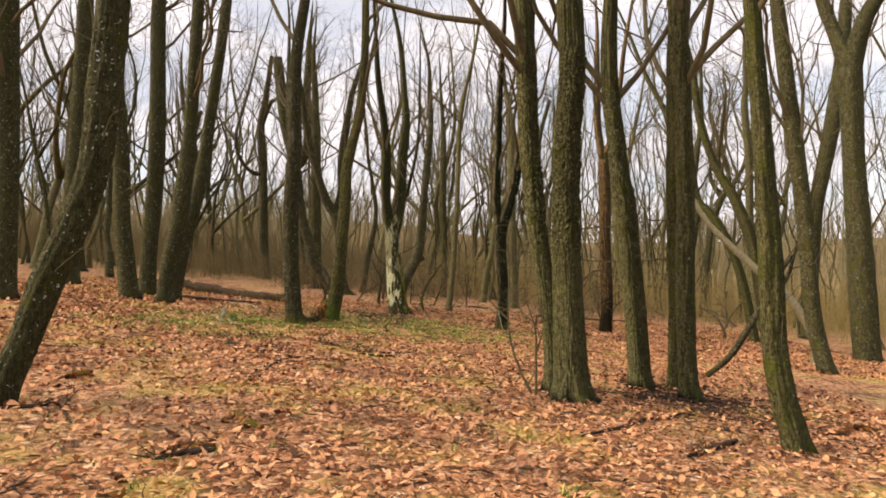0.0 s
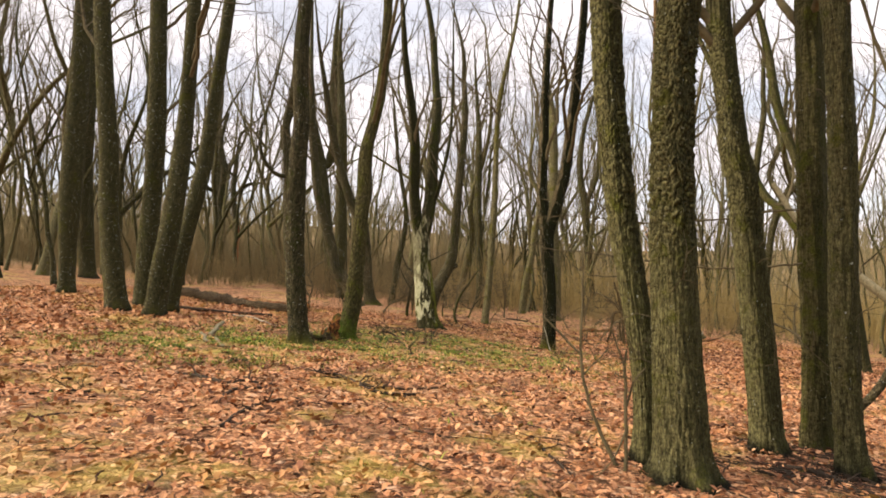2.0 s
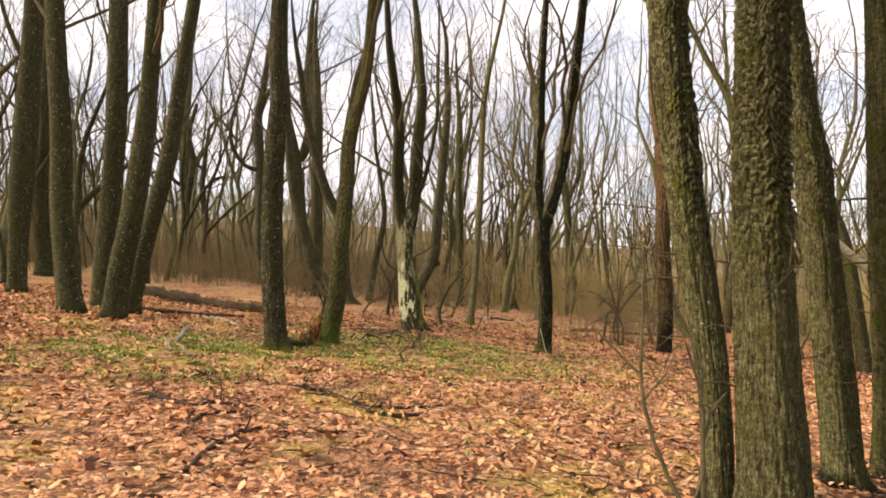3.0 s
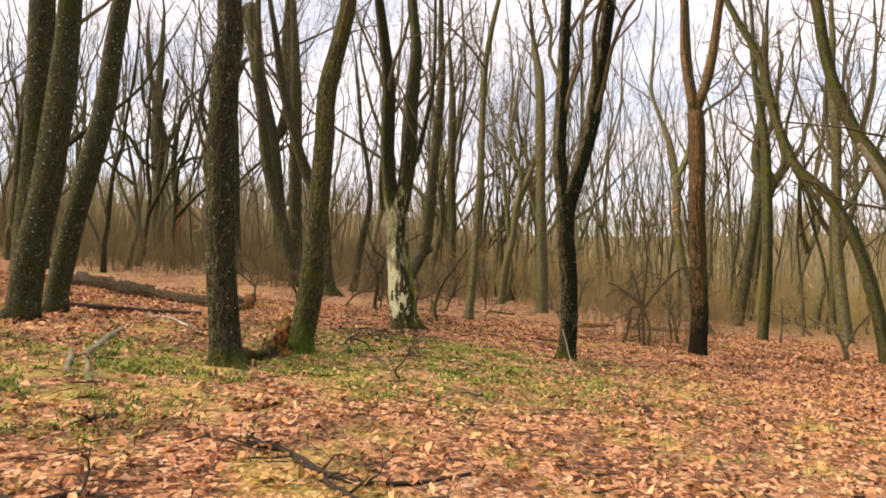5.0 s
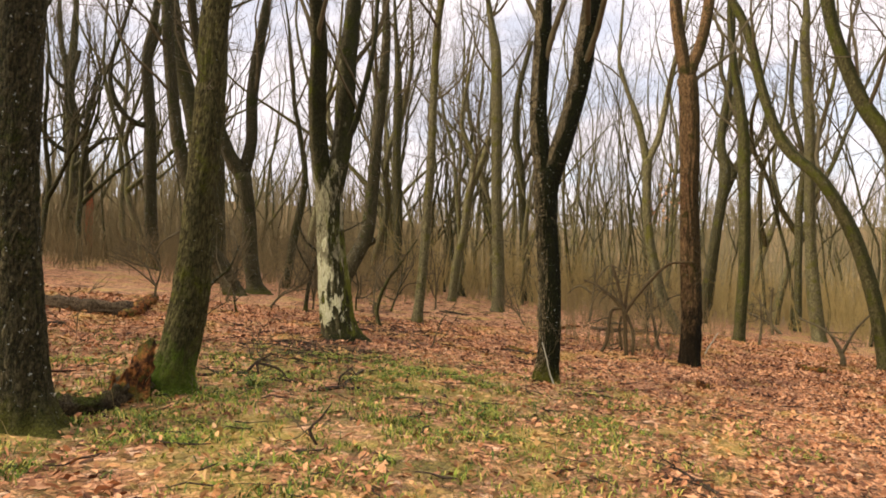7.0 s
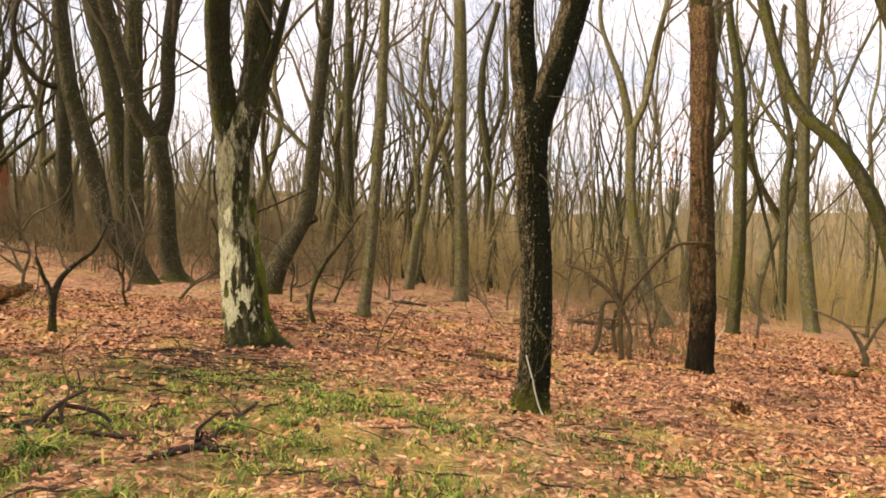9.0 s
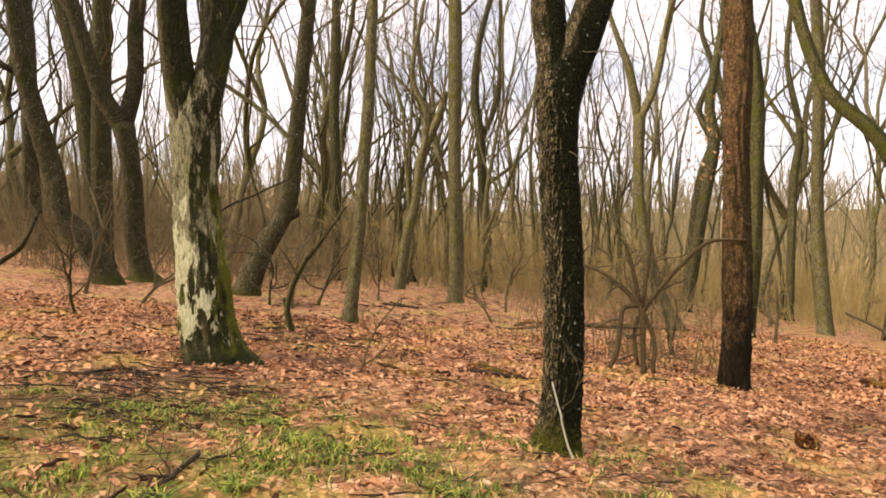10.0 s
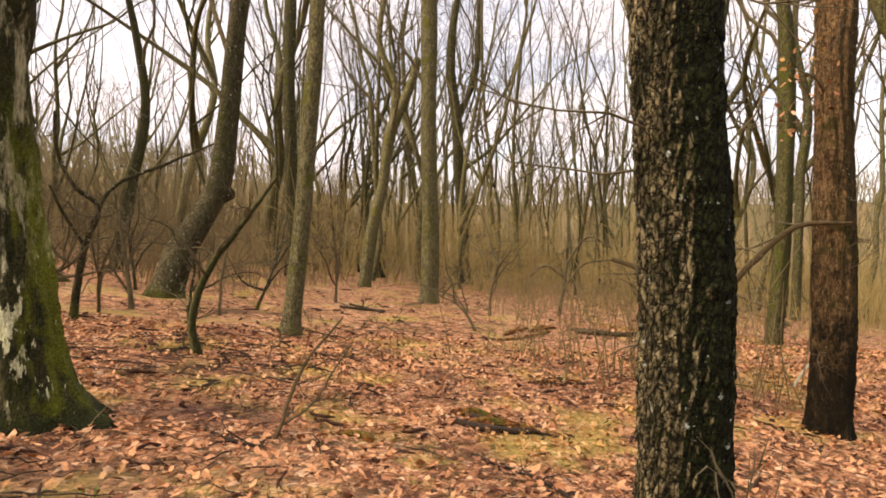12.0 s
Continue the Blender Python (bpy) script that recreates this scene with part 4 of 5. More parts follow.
fitted(13.80, 37.91, 26, [(-0.0, 0.0, 0.262), (0.64, 3.97, 0.262), (1.03, 6.61, 0.262), (0.88, 8.2, 0.203), (1.32, 11.35, 0.174)])
fitted(-4.20, 35.36, -8, [(0.0, 0.0, 0.223), (0.31, 1.96, 0.178), (0.72, 4.15, 0.134), (0.5, 6.11, 0.112)])

fitted(-20.2, 53.6, -21, [(0.0, 0.0, 0.42), (0.1, 2.6, 0.36), (0.05, 5.4, 0.34), (0.3, 8.2, 0.3), (0.0, 10.4, 0.22), (0.5, 12.8, 0.15)],
       [[(0.05, 6.2, 0.17), (-1.1, 7.0, 0.15), (-2.0, 8.6, 0.13), (-3.1, 9.1, 0.09)], [(0.3, 8.3, 0.2), (1.2, 9.4, 0.16), (1.5, 11.2, 0.12), (2.6, 12.3, 0.08)], [(0.0, 10.2, 0.15), (-1.0, 11.0, 0.12), (-1.2, 12.6, 0.09)]], bark=BARK_DARK, boughs=10, label="dark gnarled tree with crooked spreading boughs")
snag = fitted(-17.6, 50.4, -20, [(0.0, 0.0, 0.33), (-0.1, 1.6, 0.27), (-0.05, 3.6, 0.26), (-0.3, 6.2, 0.22), (-0.1, 9.0, 0.16)],
       [[(-0.25, 6.0, 0.14), (0.7, 6.9, 0.12), (1.7, 7.1, 0.09), (2.6, 8.2, 0.06)], [(-0.2, 7.4, 0.14), (-1.2, 8.4, 0.1), (-1.3, 10.0, 0.07)], [(-0.1, 9.0, 0.12), (0.5, 10.6, 0.09), (0.2, 12.2, 0.06)]], bark=BARK_DARK, boughs=8, label="crooked dark tree with a bare red wound")
part("wound", stem_mesh("wound", catmull([(0.03, -0.12, 0.5, 0.15), (-0.02, -0.1, 1.5, 0.22), (0.0, -0.1, 2.6, 0.22), (0.03, -0.1, 3.8, 0.12)], 0.15), RED_WOOD, 14, 0.15, 5), snag, "bare red rotten wood")

# ---- shrubs, saplings and dead wood ----
def thin_branch(tree, rows, seed):
    """A long thin side branch of a tree, rows in the world."""
    rng = np.random.RandomState(seed)
    o = np.array(tree.location)
    path = catmull([(*(np.array(r[:3]) - o), r[3]) for r in rows], 0.08)
    path[:, :3] += np.cumsum(rng.normal(0, 0.005, (len(path), 3)), 0)
    part("branch", stem_mesh("branch", path, TWIG, 7, 0.08, seed), tree)
    store = [[], [], [], []]
    for w in range(5):
        at = path[int(rng.uniform(0.2, 0.95) * (len(path) - 1))]
        grow(rng, at[:3], (path[-1, :3] - path[0, :3]) * 0.3 + rng.normal(0, 0.5, 3), rng.uniform(0.3, 0.7), at[3] * 0.5, 1, store, 0.1, (0, 3))
    tagged(part("twig_spray", tubes_mesh("twig_spray", crown_groups(store), TWIG), tree), kind="stuff")


thin_branch(twin_tree, [(3.6, 10.0, 1.75, 0.014), (2.4, 9.9, 1.7, 0.01), (1.2, 9.4, 1.8, 0.007), (0.4, 8.8, 1.88, 0.003)], 1)
thin_branch(twin_tree, [(3.6, 10.0, 2.35, 0.013), (2.2, 10.1, 2.2, 0.009), (1.2, 9.7, 2.2, 0.006), (0.6, 9.4, 2.18, 0.003)], 2)


def leaf_tuft(tree, at, seed, count=44):
    """A cluster of dead orange leaves that still hang on a tree."""
    r = np.random.RandomState(seed)
    v, f = [], []
    for q in range(count):
        p = np.array(at) - np.array(tree.location) + r.normal(0, 0.16, 3)
        a, b = r.normal(0, 1, 3), r.normal(0, 1, 3)
        a *= 0.036 / np.linalg.norm(a)
        b *= 0.02 / np.linalg.norm(b)
        n = len(v)
        v += [p - a, p - b, p + a * 0.2 - b * 1.2, p + a, p + b * 1.1, p - a * 0.3 + b]
        f += [(n, n + 1, n + 2, n + 3), (n, n + 3, n + 4, n + 5)]
    tagged(part("dead_leaves", mesh_of("dead_leaves", v, f, LEAF, False), tree), kind="stuff")


thin_branch(red_tree, [(5.55, 22.5, 2.85, 0.014), (5.3, 22.42, 3.0, 0.01), (4.95, 22.3, 3.05, 0.004)], 3)
leaf_tuft(red_tree, (5.1, 22.35, 3.1), 3)
leaf_tuft(red_tree, (5.0, 22.3, 2.6), 4, 26)

shrub(4.45, 22.94, 26, [(0.0, 0.0, 0.046), (-0.01, 0.49, 0.041), (-0.04, 0.97, 0.06)],
       [[(-0.0, 0.91, 0.037), (0.19, 1.2, 0.032), (0.52, 1.6, 0.032), (0.88, 1.93, 0.028), (1.36, 1.97, 0.018)], [(-0.06, 1.01, 0.046), (-0.28, 1.23, 0.037), (-0.63, 1.49, 0.028), (-0.89, 1.58, 0.023)], [(-0.06, 1.01, 0.041), (-0.28, 0.96, 0.037), (-0.32, 0.74, 0.037), (-0.36, 0.38, 0.037), (-0.46, 0.11, 0.032)], [(-0.06, 0.97, 0.046), (-0.13, 1.45, 0.037), (-0.24, 1.9, 0.028)], [(-0.02, 0.97, 0.041), (0.06, 1.55, 0.028), (0.14, 2.07, 0.018)], [(0.03, 0.88, 0.032), (0.15, 0.49, 0.032), (0.13, 0.05, 0.032)], [(-0.09, 0.84, 0.028), (-0.12, 0.48, 0.028), (-0.09, 0.13, 0.028)]], name="shrub", label="many-stemmed shrub with drooping arms and pale foot", twigs=30, material=STEM)
shrub(-0.66, 24.55, -2, [(0.0, 0.0, 0.058), (-0.05, 0.35, 0.053), (0.11, 0.9, 0.044), (0.37, 1.28, 0.039), (0.58, 1.57, 0.029), (0.85, 1.96, 0.019)],
       [[(-0.01, 0.12, 0.034), (-0.07, 0.33, 0.029), (-0.09, 0.52, 0.024)]], label="thin curved sapling with a split foot", material=BARK_MOSSY, twigs=10)
shrub(-3.82, 21.65, -23, [(0.0, 0.0, 0.059), (0.0, 0.3, 0.047), (0.01, 0.5, 0.051), (0.1, 0.71, 0.039), (0.28, 0.89, 0.031), (0.49, 1.06, 0.024), (0.67, 1.47, 0.016)],
       [[(0.0, 0.46, 0.035), (-0.08, 0.7, 0.027), (-0.16, 0.96, 0.02)]], label="dark crooked sapling with a forked top", material=BARK_DARK, twigs=8)
shrub(1.14, 8.42, 16, [(-0.0, 0.0, 0.021), (-0.14, 0.31, 0.018), (-0.24, 0.64, 0.016), (-0.28, 0.94, 0.014), (-0.27, 1.38, 0.011), (-0.27, 1.82, 0.009)],
       [[(-0.28, 0.92, 0.011), (-0.45, 1.09, 0.009), (-0.6, 1.24, 0.007)]], label="thin forked bare sapling in leaf litter", twigs=4)
shrub(1.17, 8.23, 11, [(0.0, 0.0, 0.019), (0.01, 0.51, 0.016), (0.02, 0.98, 0.011)],
       [[(0.01, 0.51, 0.011), (0.07, 0.72, 0.008), (0.16, 0.83, 0.008)], [(0.02, 0.82, 0.008), (-0.05, 1.03, 0.008), (-0.1, 1.18, 0.005)]], label="thin upright bare stem beside a thick tree", twigs=4)
shrub(6.11, 25.06, 28, [(0.0, 0.0, 0.046), (-0.11, 0.73, 0.034), (-0.3, 1.38, 0.023)],
       [[(-0.02, 0.3, 0.029), (0.07, 0.74, 0.023), (0.01, 1.17, 0.017)]])
shrub(10.67, 24.74, 42, [(0.0, 0.0, 0.07), (-0.03, 0.29, 0.063), (-0.32, 0.81, 0.035), (-0.95, 1.13, 0.028)],
       [[(-0.03, 0.29, 0.042), (0.28, 0.91, 0.028), (0.57, 1.27, 0.021)]])
shrub(-2.52, 26.59, -17, [(0.0, 0.0, 0.069), (0.14, 0.95, 0.052), (0.31, 1.48, 0.039), (0.01, 1.78, 0.035), (-0.18, 2.22, 0.03), (-0.2, 2.74, 0.026)],
       [[(0.21, 1.25, 0.03), (0.52, 1.8, 0.026), (1.2, 2.15, 0.022), (1.82, 2.48, 0.017)], [(0.14, 0.95, 0.026), (-0.12, 1.4, 0.022), (-0.28, 1.77, 0.017)]], name="shrub", label="crooked dark bare shrub beside an old tree", twigs=16, material=BARK_DARK)
shrub(-2.16, 28.14, -13, [(0.0, 0.0, 0.049), (-0.05, 0.67, 0.04), (-0.13, 1.29, 0.03), (-0.25, 2.0, 0.025)],
       [[(-0.02, 0.22, 0.025), (-0.21, 0.59, 0.02), (-0.33, 1.03, 0.02)], [(-0.05, 0.67, 0.025), (0.15, 1.12, 0.02), (0.36, 1.48, 0.015)]], name="shrub", label="pale-stemmed bare shrub in the leaf litter", twigs=12)
shrub(6.76, 32.29, 22, [(0.0, 0.0, 0.057), (0.09, 0.57, 0.05), (0.18, 1.41, 0.043), (0.21, 2.26, 0.029)],
       [[(0.13, 0.99, 0.036), (-0.33, 1.27, 0.029), (-0.75, 0.98, 0.021)], [(0.15, 1.27, 0.036), (0.7, 1.98, 0.029), (1.31, 1.7, 0.021)], [(0.11, 0.64, 0.029), (0.57, 1.28, 0.021), (1.25, 1.43, 0.021)]], name="shrub", label="thin bare shrub with spreading twigs", twigs=14)
shrub(-0.82, 28.02, -6, [(0.0, 0.0, 0.029), (0.03, 0.62, 0.024), (0.19, 1.26, 0.019), (0.54, 1.63, 0.014)])
shrub(4.73, 11.77, 22, [(0.0, 0.0, 0.055), (0.47, 0.48, 0.065), (0.89, 1.22, 0.065), (1.14, 1.74, 0.06), (1.39, 2.13, 0.049)],
       [[(0.89, 1.22, 0.038), (1.29, 1.69, 0.033), (1.49, 2.27, 0.022)]], name="dead_branch", label="dark dead branch propped up from the ground", material=BARK_DARK, twigs=3, category="branch")
shrub(9.62, 17.00, 30, [(0.0, 0.63, 0.118), (-0.49, 1.64, 0.118), (-1.28, 2.46, 0.109), (-2.32, 3.56, 0.084), (-3.05, 4.71, 0.059)], name="dead_tree", label="pale dead trunk leaning low between the trees", material=PALE_BARK, twigs=2, category="tree")
shrub(15.60, 34.83, 31, [(0.0, -0.0, 0.082), (-0.63, 0.57, 0.069), (-1.71, 1.01, 0.055)],
       [[(-0.42, 0.46, 0.069), (-0.52, 0.94, 0.055), (-1.05, 1.65, 0.041)]])
shrub(11.02, 28.85, 36, [(0.0, 0.0, 0.049), (0.06, 0.71, 0.033), (0.02, 1.59, 0.025)])
shrub(14.90, 34.27, 30, [(0.0, -0.0, 0.067), (-0.09, 0.93, 0.053), (0.02, 1.87, 0.04)])
shrub(-1.19, 14.75, -5, [(0.0, 0.0, 0.011), (-0.06, 0.11, 0.013), (0.02, 0.19, 0.009), (0.1, 0.3, 0.007)], name="dead_twig", label="short dead twig sticking out of the grass", twigs=2, category="branch", material=DEAD)
shrub(-1.14, 17.19, -11, [(-0.0, -0.0, 0.018), (-0.0, 0.12, 0.014), (0.15, 0.23, 0.008)],
       [[(0.01, 0.03, 0.01), (0.04, 0.11, 0.008)]], name="dead_branch", label="forked dead branch sticking up from grass", twigs=1, category="branch", material=DEAD)
shrub(-2.25, 17.44, -23, [(0.0, 0.0, 0.018), (0.14, 0.14, 0.016), (0.3, 0.21, 0.009)],
       [[(0.14, 0.14, 0.016), (0.15, 0.01, 0.014)], [(0.14, 0.13, 0.016), (0.38, 0.06, 0.016), (0.47, -0.03, 0.011), (0.51, -0.12, 0.009)]], name="dead_branch", label="arched dead branch pile lying in grass", twigs=1, category="branch", material=DEAD)
shrub(0.26, 21.68, 0, [(0.0, -0.0, 0.014), (0.18, 0.48, 0.012), (0.46, 0.85, 0.007)],
       [[(0.04, 0.09, 0.009), (0.27, 0.24, 0.007), (0.55, 0.66, 0.005)]])
shrub(1.79, 18.85, 20, [(0.0, -0.0, 0.01), (-0.08, 0.24, 0.008), (-0.17, 0.58, 0.008)], name="dry_stalk", label="thin bleached dry stalk at a tree foot", twigs=1, category="stalk", material=PALE)
shrub(-3.41, 14.59, -22, [(-0.0, -0.0, 0.012), (0.17, 0.16, 0.012), (0.26, 0.32, 0.009)],
       [[(0.05, 0.02, 0.009), (0.23, 0.06, 0.009), (0.36, 0.21, 0.006)]], name="dry_stalk", label="thin bleached dry stalk at a tree foot", twigs=1, category="stalk", material=PALE)
shrub(-2.33, 15.87, -11, [(0.0, 0.0, 0.013), (0.19, -0.23, 0.017), (0.16, -0.52, 0.01)], name="dry_stalk", label="thin bleached dry stalk at a tree foot", twigs=1, category="stalk", material=PALE)
shrub(7.11, 24.74, 33, [(0.0, 0.0, 0.018), (0.19, 0.33, 0.018), (0.34, 0.56, 0.012)], name="dry_stalk", label="thin bleached dry stalk at a tree foot", twigs=1, category="stalk", material=PALE)
fallen("log", [(-10.64, 25.17, 0.209), (-9.23, 24.24, 0.21), (-7.84, 23.33, 0.179), (-6.41, 22.67, 0.147), (-5.31, 22.62, 0.136)])
fallen("log_thin", [(-8.13, 19.25, 0.072), (-7.77, 19.54, 0.06), (-7.15, 19.69, 0.071), (-6.47, 20.23, 0.06), (-5.63, 20.54, 0.054)])
fallen("log_thin", [(-12.34, 26.61, 0.086), (-11.84, 26.62, 0.105), (-11.35, 26.88, 0.095)])
fallen("pale_pole", [(-6.2, 19.28, 0.028), (-5.6, 18.9, 0.032), (-5.03, 18.08, 0.025), (-4.57, 17.44, 0.018)])
fallen("pale_log", [(-4.77, 14.36, 0.048), (-4.91, 15.01, 0.067), (-5.18, 15.9, 0.066), (-5.49, 16.87, 0.054)])
fallen("pale_log", [(-4.39, 13.34, 0.039), (-4.72, 13.95, 0.049), (-5.03, 14.59, 0.036)])
fallen("pale_log", [(-4.02, 13.03, 0.036), (-4.44, 13.75, 0.044), (-4.75, 14.37, 0.034)])
fallen("branch", [(-3.59, 10.41, 0.017), (-3.25, 10.29, 0.025), (-2.87, 10.08, 0.024), (-2.68, 10.27, 0.021), (-2.26, 10.25, 0.016)])
fallen("branch", [(-2.54, 9.07, 0.013), (-2.62, 9.69, 0.019), (-2.39, 9.91, 0.015)])
fallen("branch", [(-2.19, 11.74, 0.013), (-1.8, 11.45, 0.018), (-1.42, 11.0, 0.02), (-1.01, 11.0, 0.017), (-0.54, 11.34, 0.012)])
fallen("branch", [(-2.18, 8.26, 0.018), (-2.18, 8.79, 0.018), (-2.14, 9.19, 0.017), (-2.01, 9.54, 0.011)])
fallen("branch", [(-2.67, 17.08, 0.017), (-2.42, 17.3, 0.02), (-2.18, 17.72, 0.021)])
fallen("branch", [(-1.43, 16.8, 0.013), (-1.15, 17.13, 0.023), (-1.03, 17.74, 0.021), (-0.92, 18.44, 0.015)])
fallen("branch", [(-2.51, 17.23, 0.023), (-2.22, 17.38, 0.021), (-1.97, 17.33, 0.022), (-1.6, 17.28, 0.017)])
fallen("branch", [(-1.29, 17.08, 0.017), (-1.13, 17.14, 0.017), (-0.9, 17.03, 0.014), (-0.65, 17.02, 0.01)])
fallen("branch", [(-2.62, 18.61, 0.011), (-2.3, 18.58, 0.014), (-1.98, 18.59, 0.008)])
fallen("branch", [(-2.39, 20.83, 0.015), (-2.06, 21.06, 0.019), (-1.69, 20.68, 0.011)])
fallen("log_rust", [(5.83, 29.14, 0.069), (6.62, 29.12, 0.077), (7.92, 29.51, 0.073), (9.12, 29.64, 0.059)])
fallen("log_dark", [(8.63, 23.54, 0.061), (8.8, 23.18, 0.097), (9.28, 23.14, 0.074)])
fallen("branch", [(1.71, 22.22, 0.024), (1.95, 22.04, 0.035), (2.35, 22.07, 0.02)])
fallen("branch", [(1.25, 30.28, 0.029), (2.12, 30.14, 0.029)])
fallen("branch", [(1.79, 22.59, 0.021), (2.0, 22.34, 0.03), (2.17, 22.23, 0.017), (2.56, 21.94, 0.01)])
fallen("branch", [(1.5, 30.89, 0.024), (2.12, 30.08, 0.029)])
fallen("log_dark", [(3.69, 27.41, 0.024), (4.1, 27.67, 0.04), (4.71, 28.34, 0.048), (5.32, 29.14, 0.046)])
fallen("branch", [(3.13, 24.02, 0.013), (3.81, 24.29, 0.021)])
fallen("branch", [(-0.21, 21.81, 0.011), (0.02, 21.56, 0.017), (0.21, 21.48, 0.008)])
fallen("branch", [(-3.61, 5.43, 0.014), (-3.43, 5.59, 0.014), (-3.33, 5.71, 0.014), (-2.99, 5.31, 0.008)])
fallen("branch", [(1.34, 6.32, 0.011), (1.74, 6.61, 0.018), (2.25, 7.14, 0.016), (2.7, 7.55, 0.014)])
fallen("branch", [(2.2, 5.89, 0.017), (2.52, 6.18, 0.03), (2.94, 6.53, 0.025)])
fallen("branch", [(-1.98, 4.66, 0.011), (-1.81, 4.73, 0.027), (-1.64, 4.83, 0.014)])
fallen("branch", [(-1.74, 11.3, 0.015), (-1.18, 10.62, 0.023), (-0.65, 10.83, 0.019)])
fallen("branch", [(2.63, 9.01, 0.016), (2.91, 8.87, 0.026), (3.07, 8.63, 0.022), (3.11, 8.2, 0.015)])
fallen("branch", [(0.5, 9.07, 0.012), (0.61, 8.4, 0.014), (0.73, 7.91, 0.01)])
fallen("branch", [(-4.16, 8.65, 0.011), (-4.06, 9.0, 0.015), (-3.8, 9.02, 0.012)])
fallen("branch", [(1.66, 21.46, 0.015), (2.04, 20.75, 0.014), (1.95, 19.64, 0.012)])
fallen("root_end", [(-5.37, 22.19, 0.106), (-5.36, 22.91, 0.18), (-6.01, 26.19, 0.134)])
fallen("root_moss", [(-3.24, 14.85, 0.08), (-3.08, 15.1, 0.1), (-2.95, 15.4, 0.08), (-2.9, 15.75, 0.15), (-2.86, 16.1, 0.12)])
fallen("log_dark", [(-1.96, 4.77, 0.035), (-1.80, 4.81, 0.050), (-1.64, 4.86, 0.035)])
fallen("log_dark", [(-1.84, 5.64, 0.032), (-1.81, 5.89, 0.045), (-1.64, 5.64, 0.045), (-1.48, 5.58, 0.032)])
fallen("log_dark", [(-3.78, 6.60, 0.035), (-3.71, 6.73, 0.050), (-3.63, 6.88, 0.035)])
fallen("log_dark", [(4.53, 7.53, 0.042), (4.87, 7.77, 0.060), (5.08, 7.67, 0.042)])
fallen("log_dark", [(2.31, 5.96, 0.025), (2.57, 6.29, 0.035), (2.85, 6.54, 0.025)])
fallen("log_dark", [(1.74, 22.20, 0.042), (2.03, 22.23, 0.060), (2.36, 22.24, 0.042)])
fallen("log_dark", [(4.00, 28.06, 0.042), (4.55, 28.82, 0.060), (4.92, 29.34, 0.042)])
fallen("log_dark", [(4.78, 28.87, 0.049), (5.23, 29.45, 0.070), (5.64, 29.81, 0.049)])
fallen("log_dark", [(1.75, 22.53, 0.042), (1.93, 22.47, 0.060), (2.21, 22.33, 0.042)])
fallen("log_dark", [(3.10, 24.12, 0.032), (3.49, 24.39, 0.045), (3.75, 24.28, 0.032)])
fallen("log_rust", [(5.96, 29.67, 0.049), (6.31, 29.34, 0.070), (6.72, 29.46, 0.049)])
fallen("log_dark", [(0.72, 21.79, 0.028), (0.88, 21.72, 0.040), (0.94, 21.57, 0.028)])
fallen("log_dark", [(-2.50, 12.50, 0.025), (-2.32, 12.58, 0.035), (-2.18, 12.78, 0.025)])
fallen("branch", [(-2.14, 11.56, 0.017), (-1.97, 11.49, 0.025), (-1.75, 11.44, 0.017)])
fallen("branch", [(1.53, 14.95, 0.010), (1.69, 14.67, 0.014), (1.74, 14.00, 0.014), (1.84, 13.83, 0.010)])
fallen("branch", [(-3.44, 11.67, 0.021), (-3.38, 11.83, 0.030), (-3.32, 12.01, 0.021)])
stump(-2.98, 15.85, 0.15, 0.42, ROT, 5, "rotten orange-brown stump leaning on a mossy tree")
stump(4.34, 19.47, 0.1, 0.15, ROT, 6, "small rotten red-brown stump in leaf litter")


def thicket_shrub(x, y, size, seed, material, label):
    """A crooked shrub of several stems from one foot."""
    r = np.random.RandomState(seed)

    def arm(s, h, lean, length, radius):
        rows = [(s, h, radius)]
        for i in range(5):
            lean += r.normal(0, 0.35)
            s, h = s + math.sin(lean) * length / 5, max(h + math.cos(lean) * length / 5, 0.1)
            rows.append((s, h, radius * (1 - 0.16 * (i + 1))))
        return rows

    main = arm(0.0, 0.0, r.normal(0, 0.25), size, 0.016 * size + 0.006)
    arms = [arm(*main[1 + q % 3][:2], r.uniform(-1.2, 1.2), size * r.uniform(0.5, 0.9), 0.011 * size + 0.003) for q in range(5)]
    return shrub(x, y, r.uniform(0, 360), main, arms, "shrub", label, 24, material)


for q, (sx, sy, size) in enumerate([(-3.4, 26.6, 1.8), (-1.3, 28.3, 1.7), (-4.7, 27.7, 2.2), (-0.3, 29.2, 1.9), (1.2, 31.2, 1.8), (-2.7, 30.9, 2.0), (3.5, 28.2, 1.5), (6.4, 26.4, 1.6), (-5.8, 25.4, 1.9), (7.6, 29.5, 1.9), (4.6, 31.0, 2.0), (-3.8, 24.6, 1.3), (-2.4, 27.3, 1.5)]):
    thicket_shrub(sx, sy, size, 900 + q, BARK_DARK if q % 2 else TWIG, "crooked bare shrub with tangled twigs on the slope" if q % 2 else "spreading bare brown shrub in leaf litter")


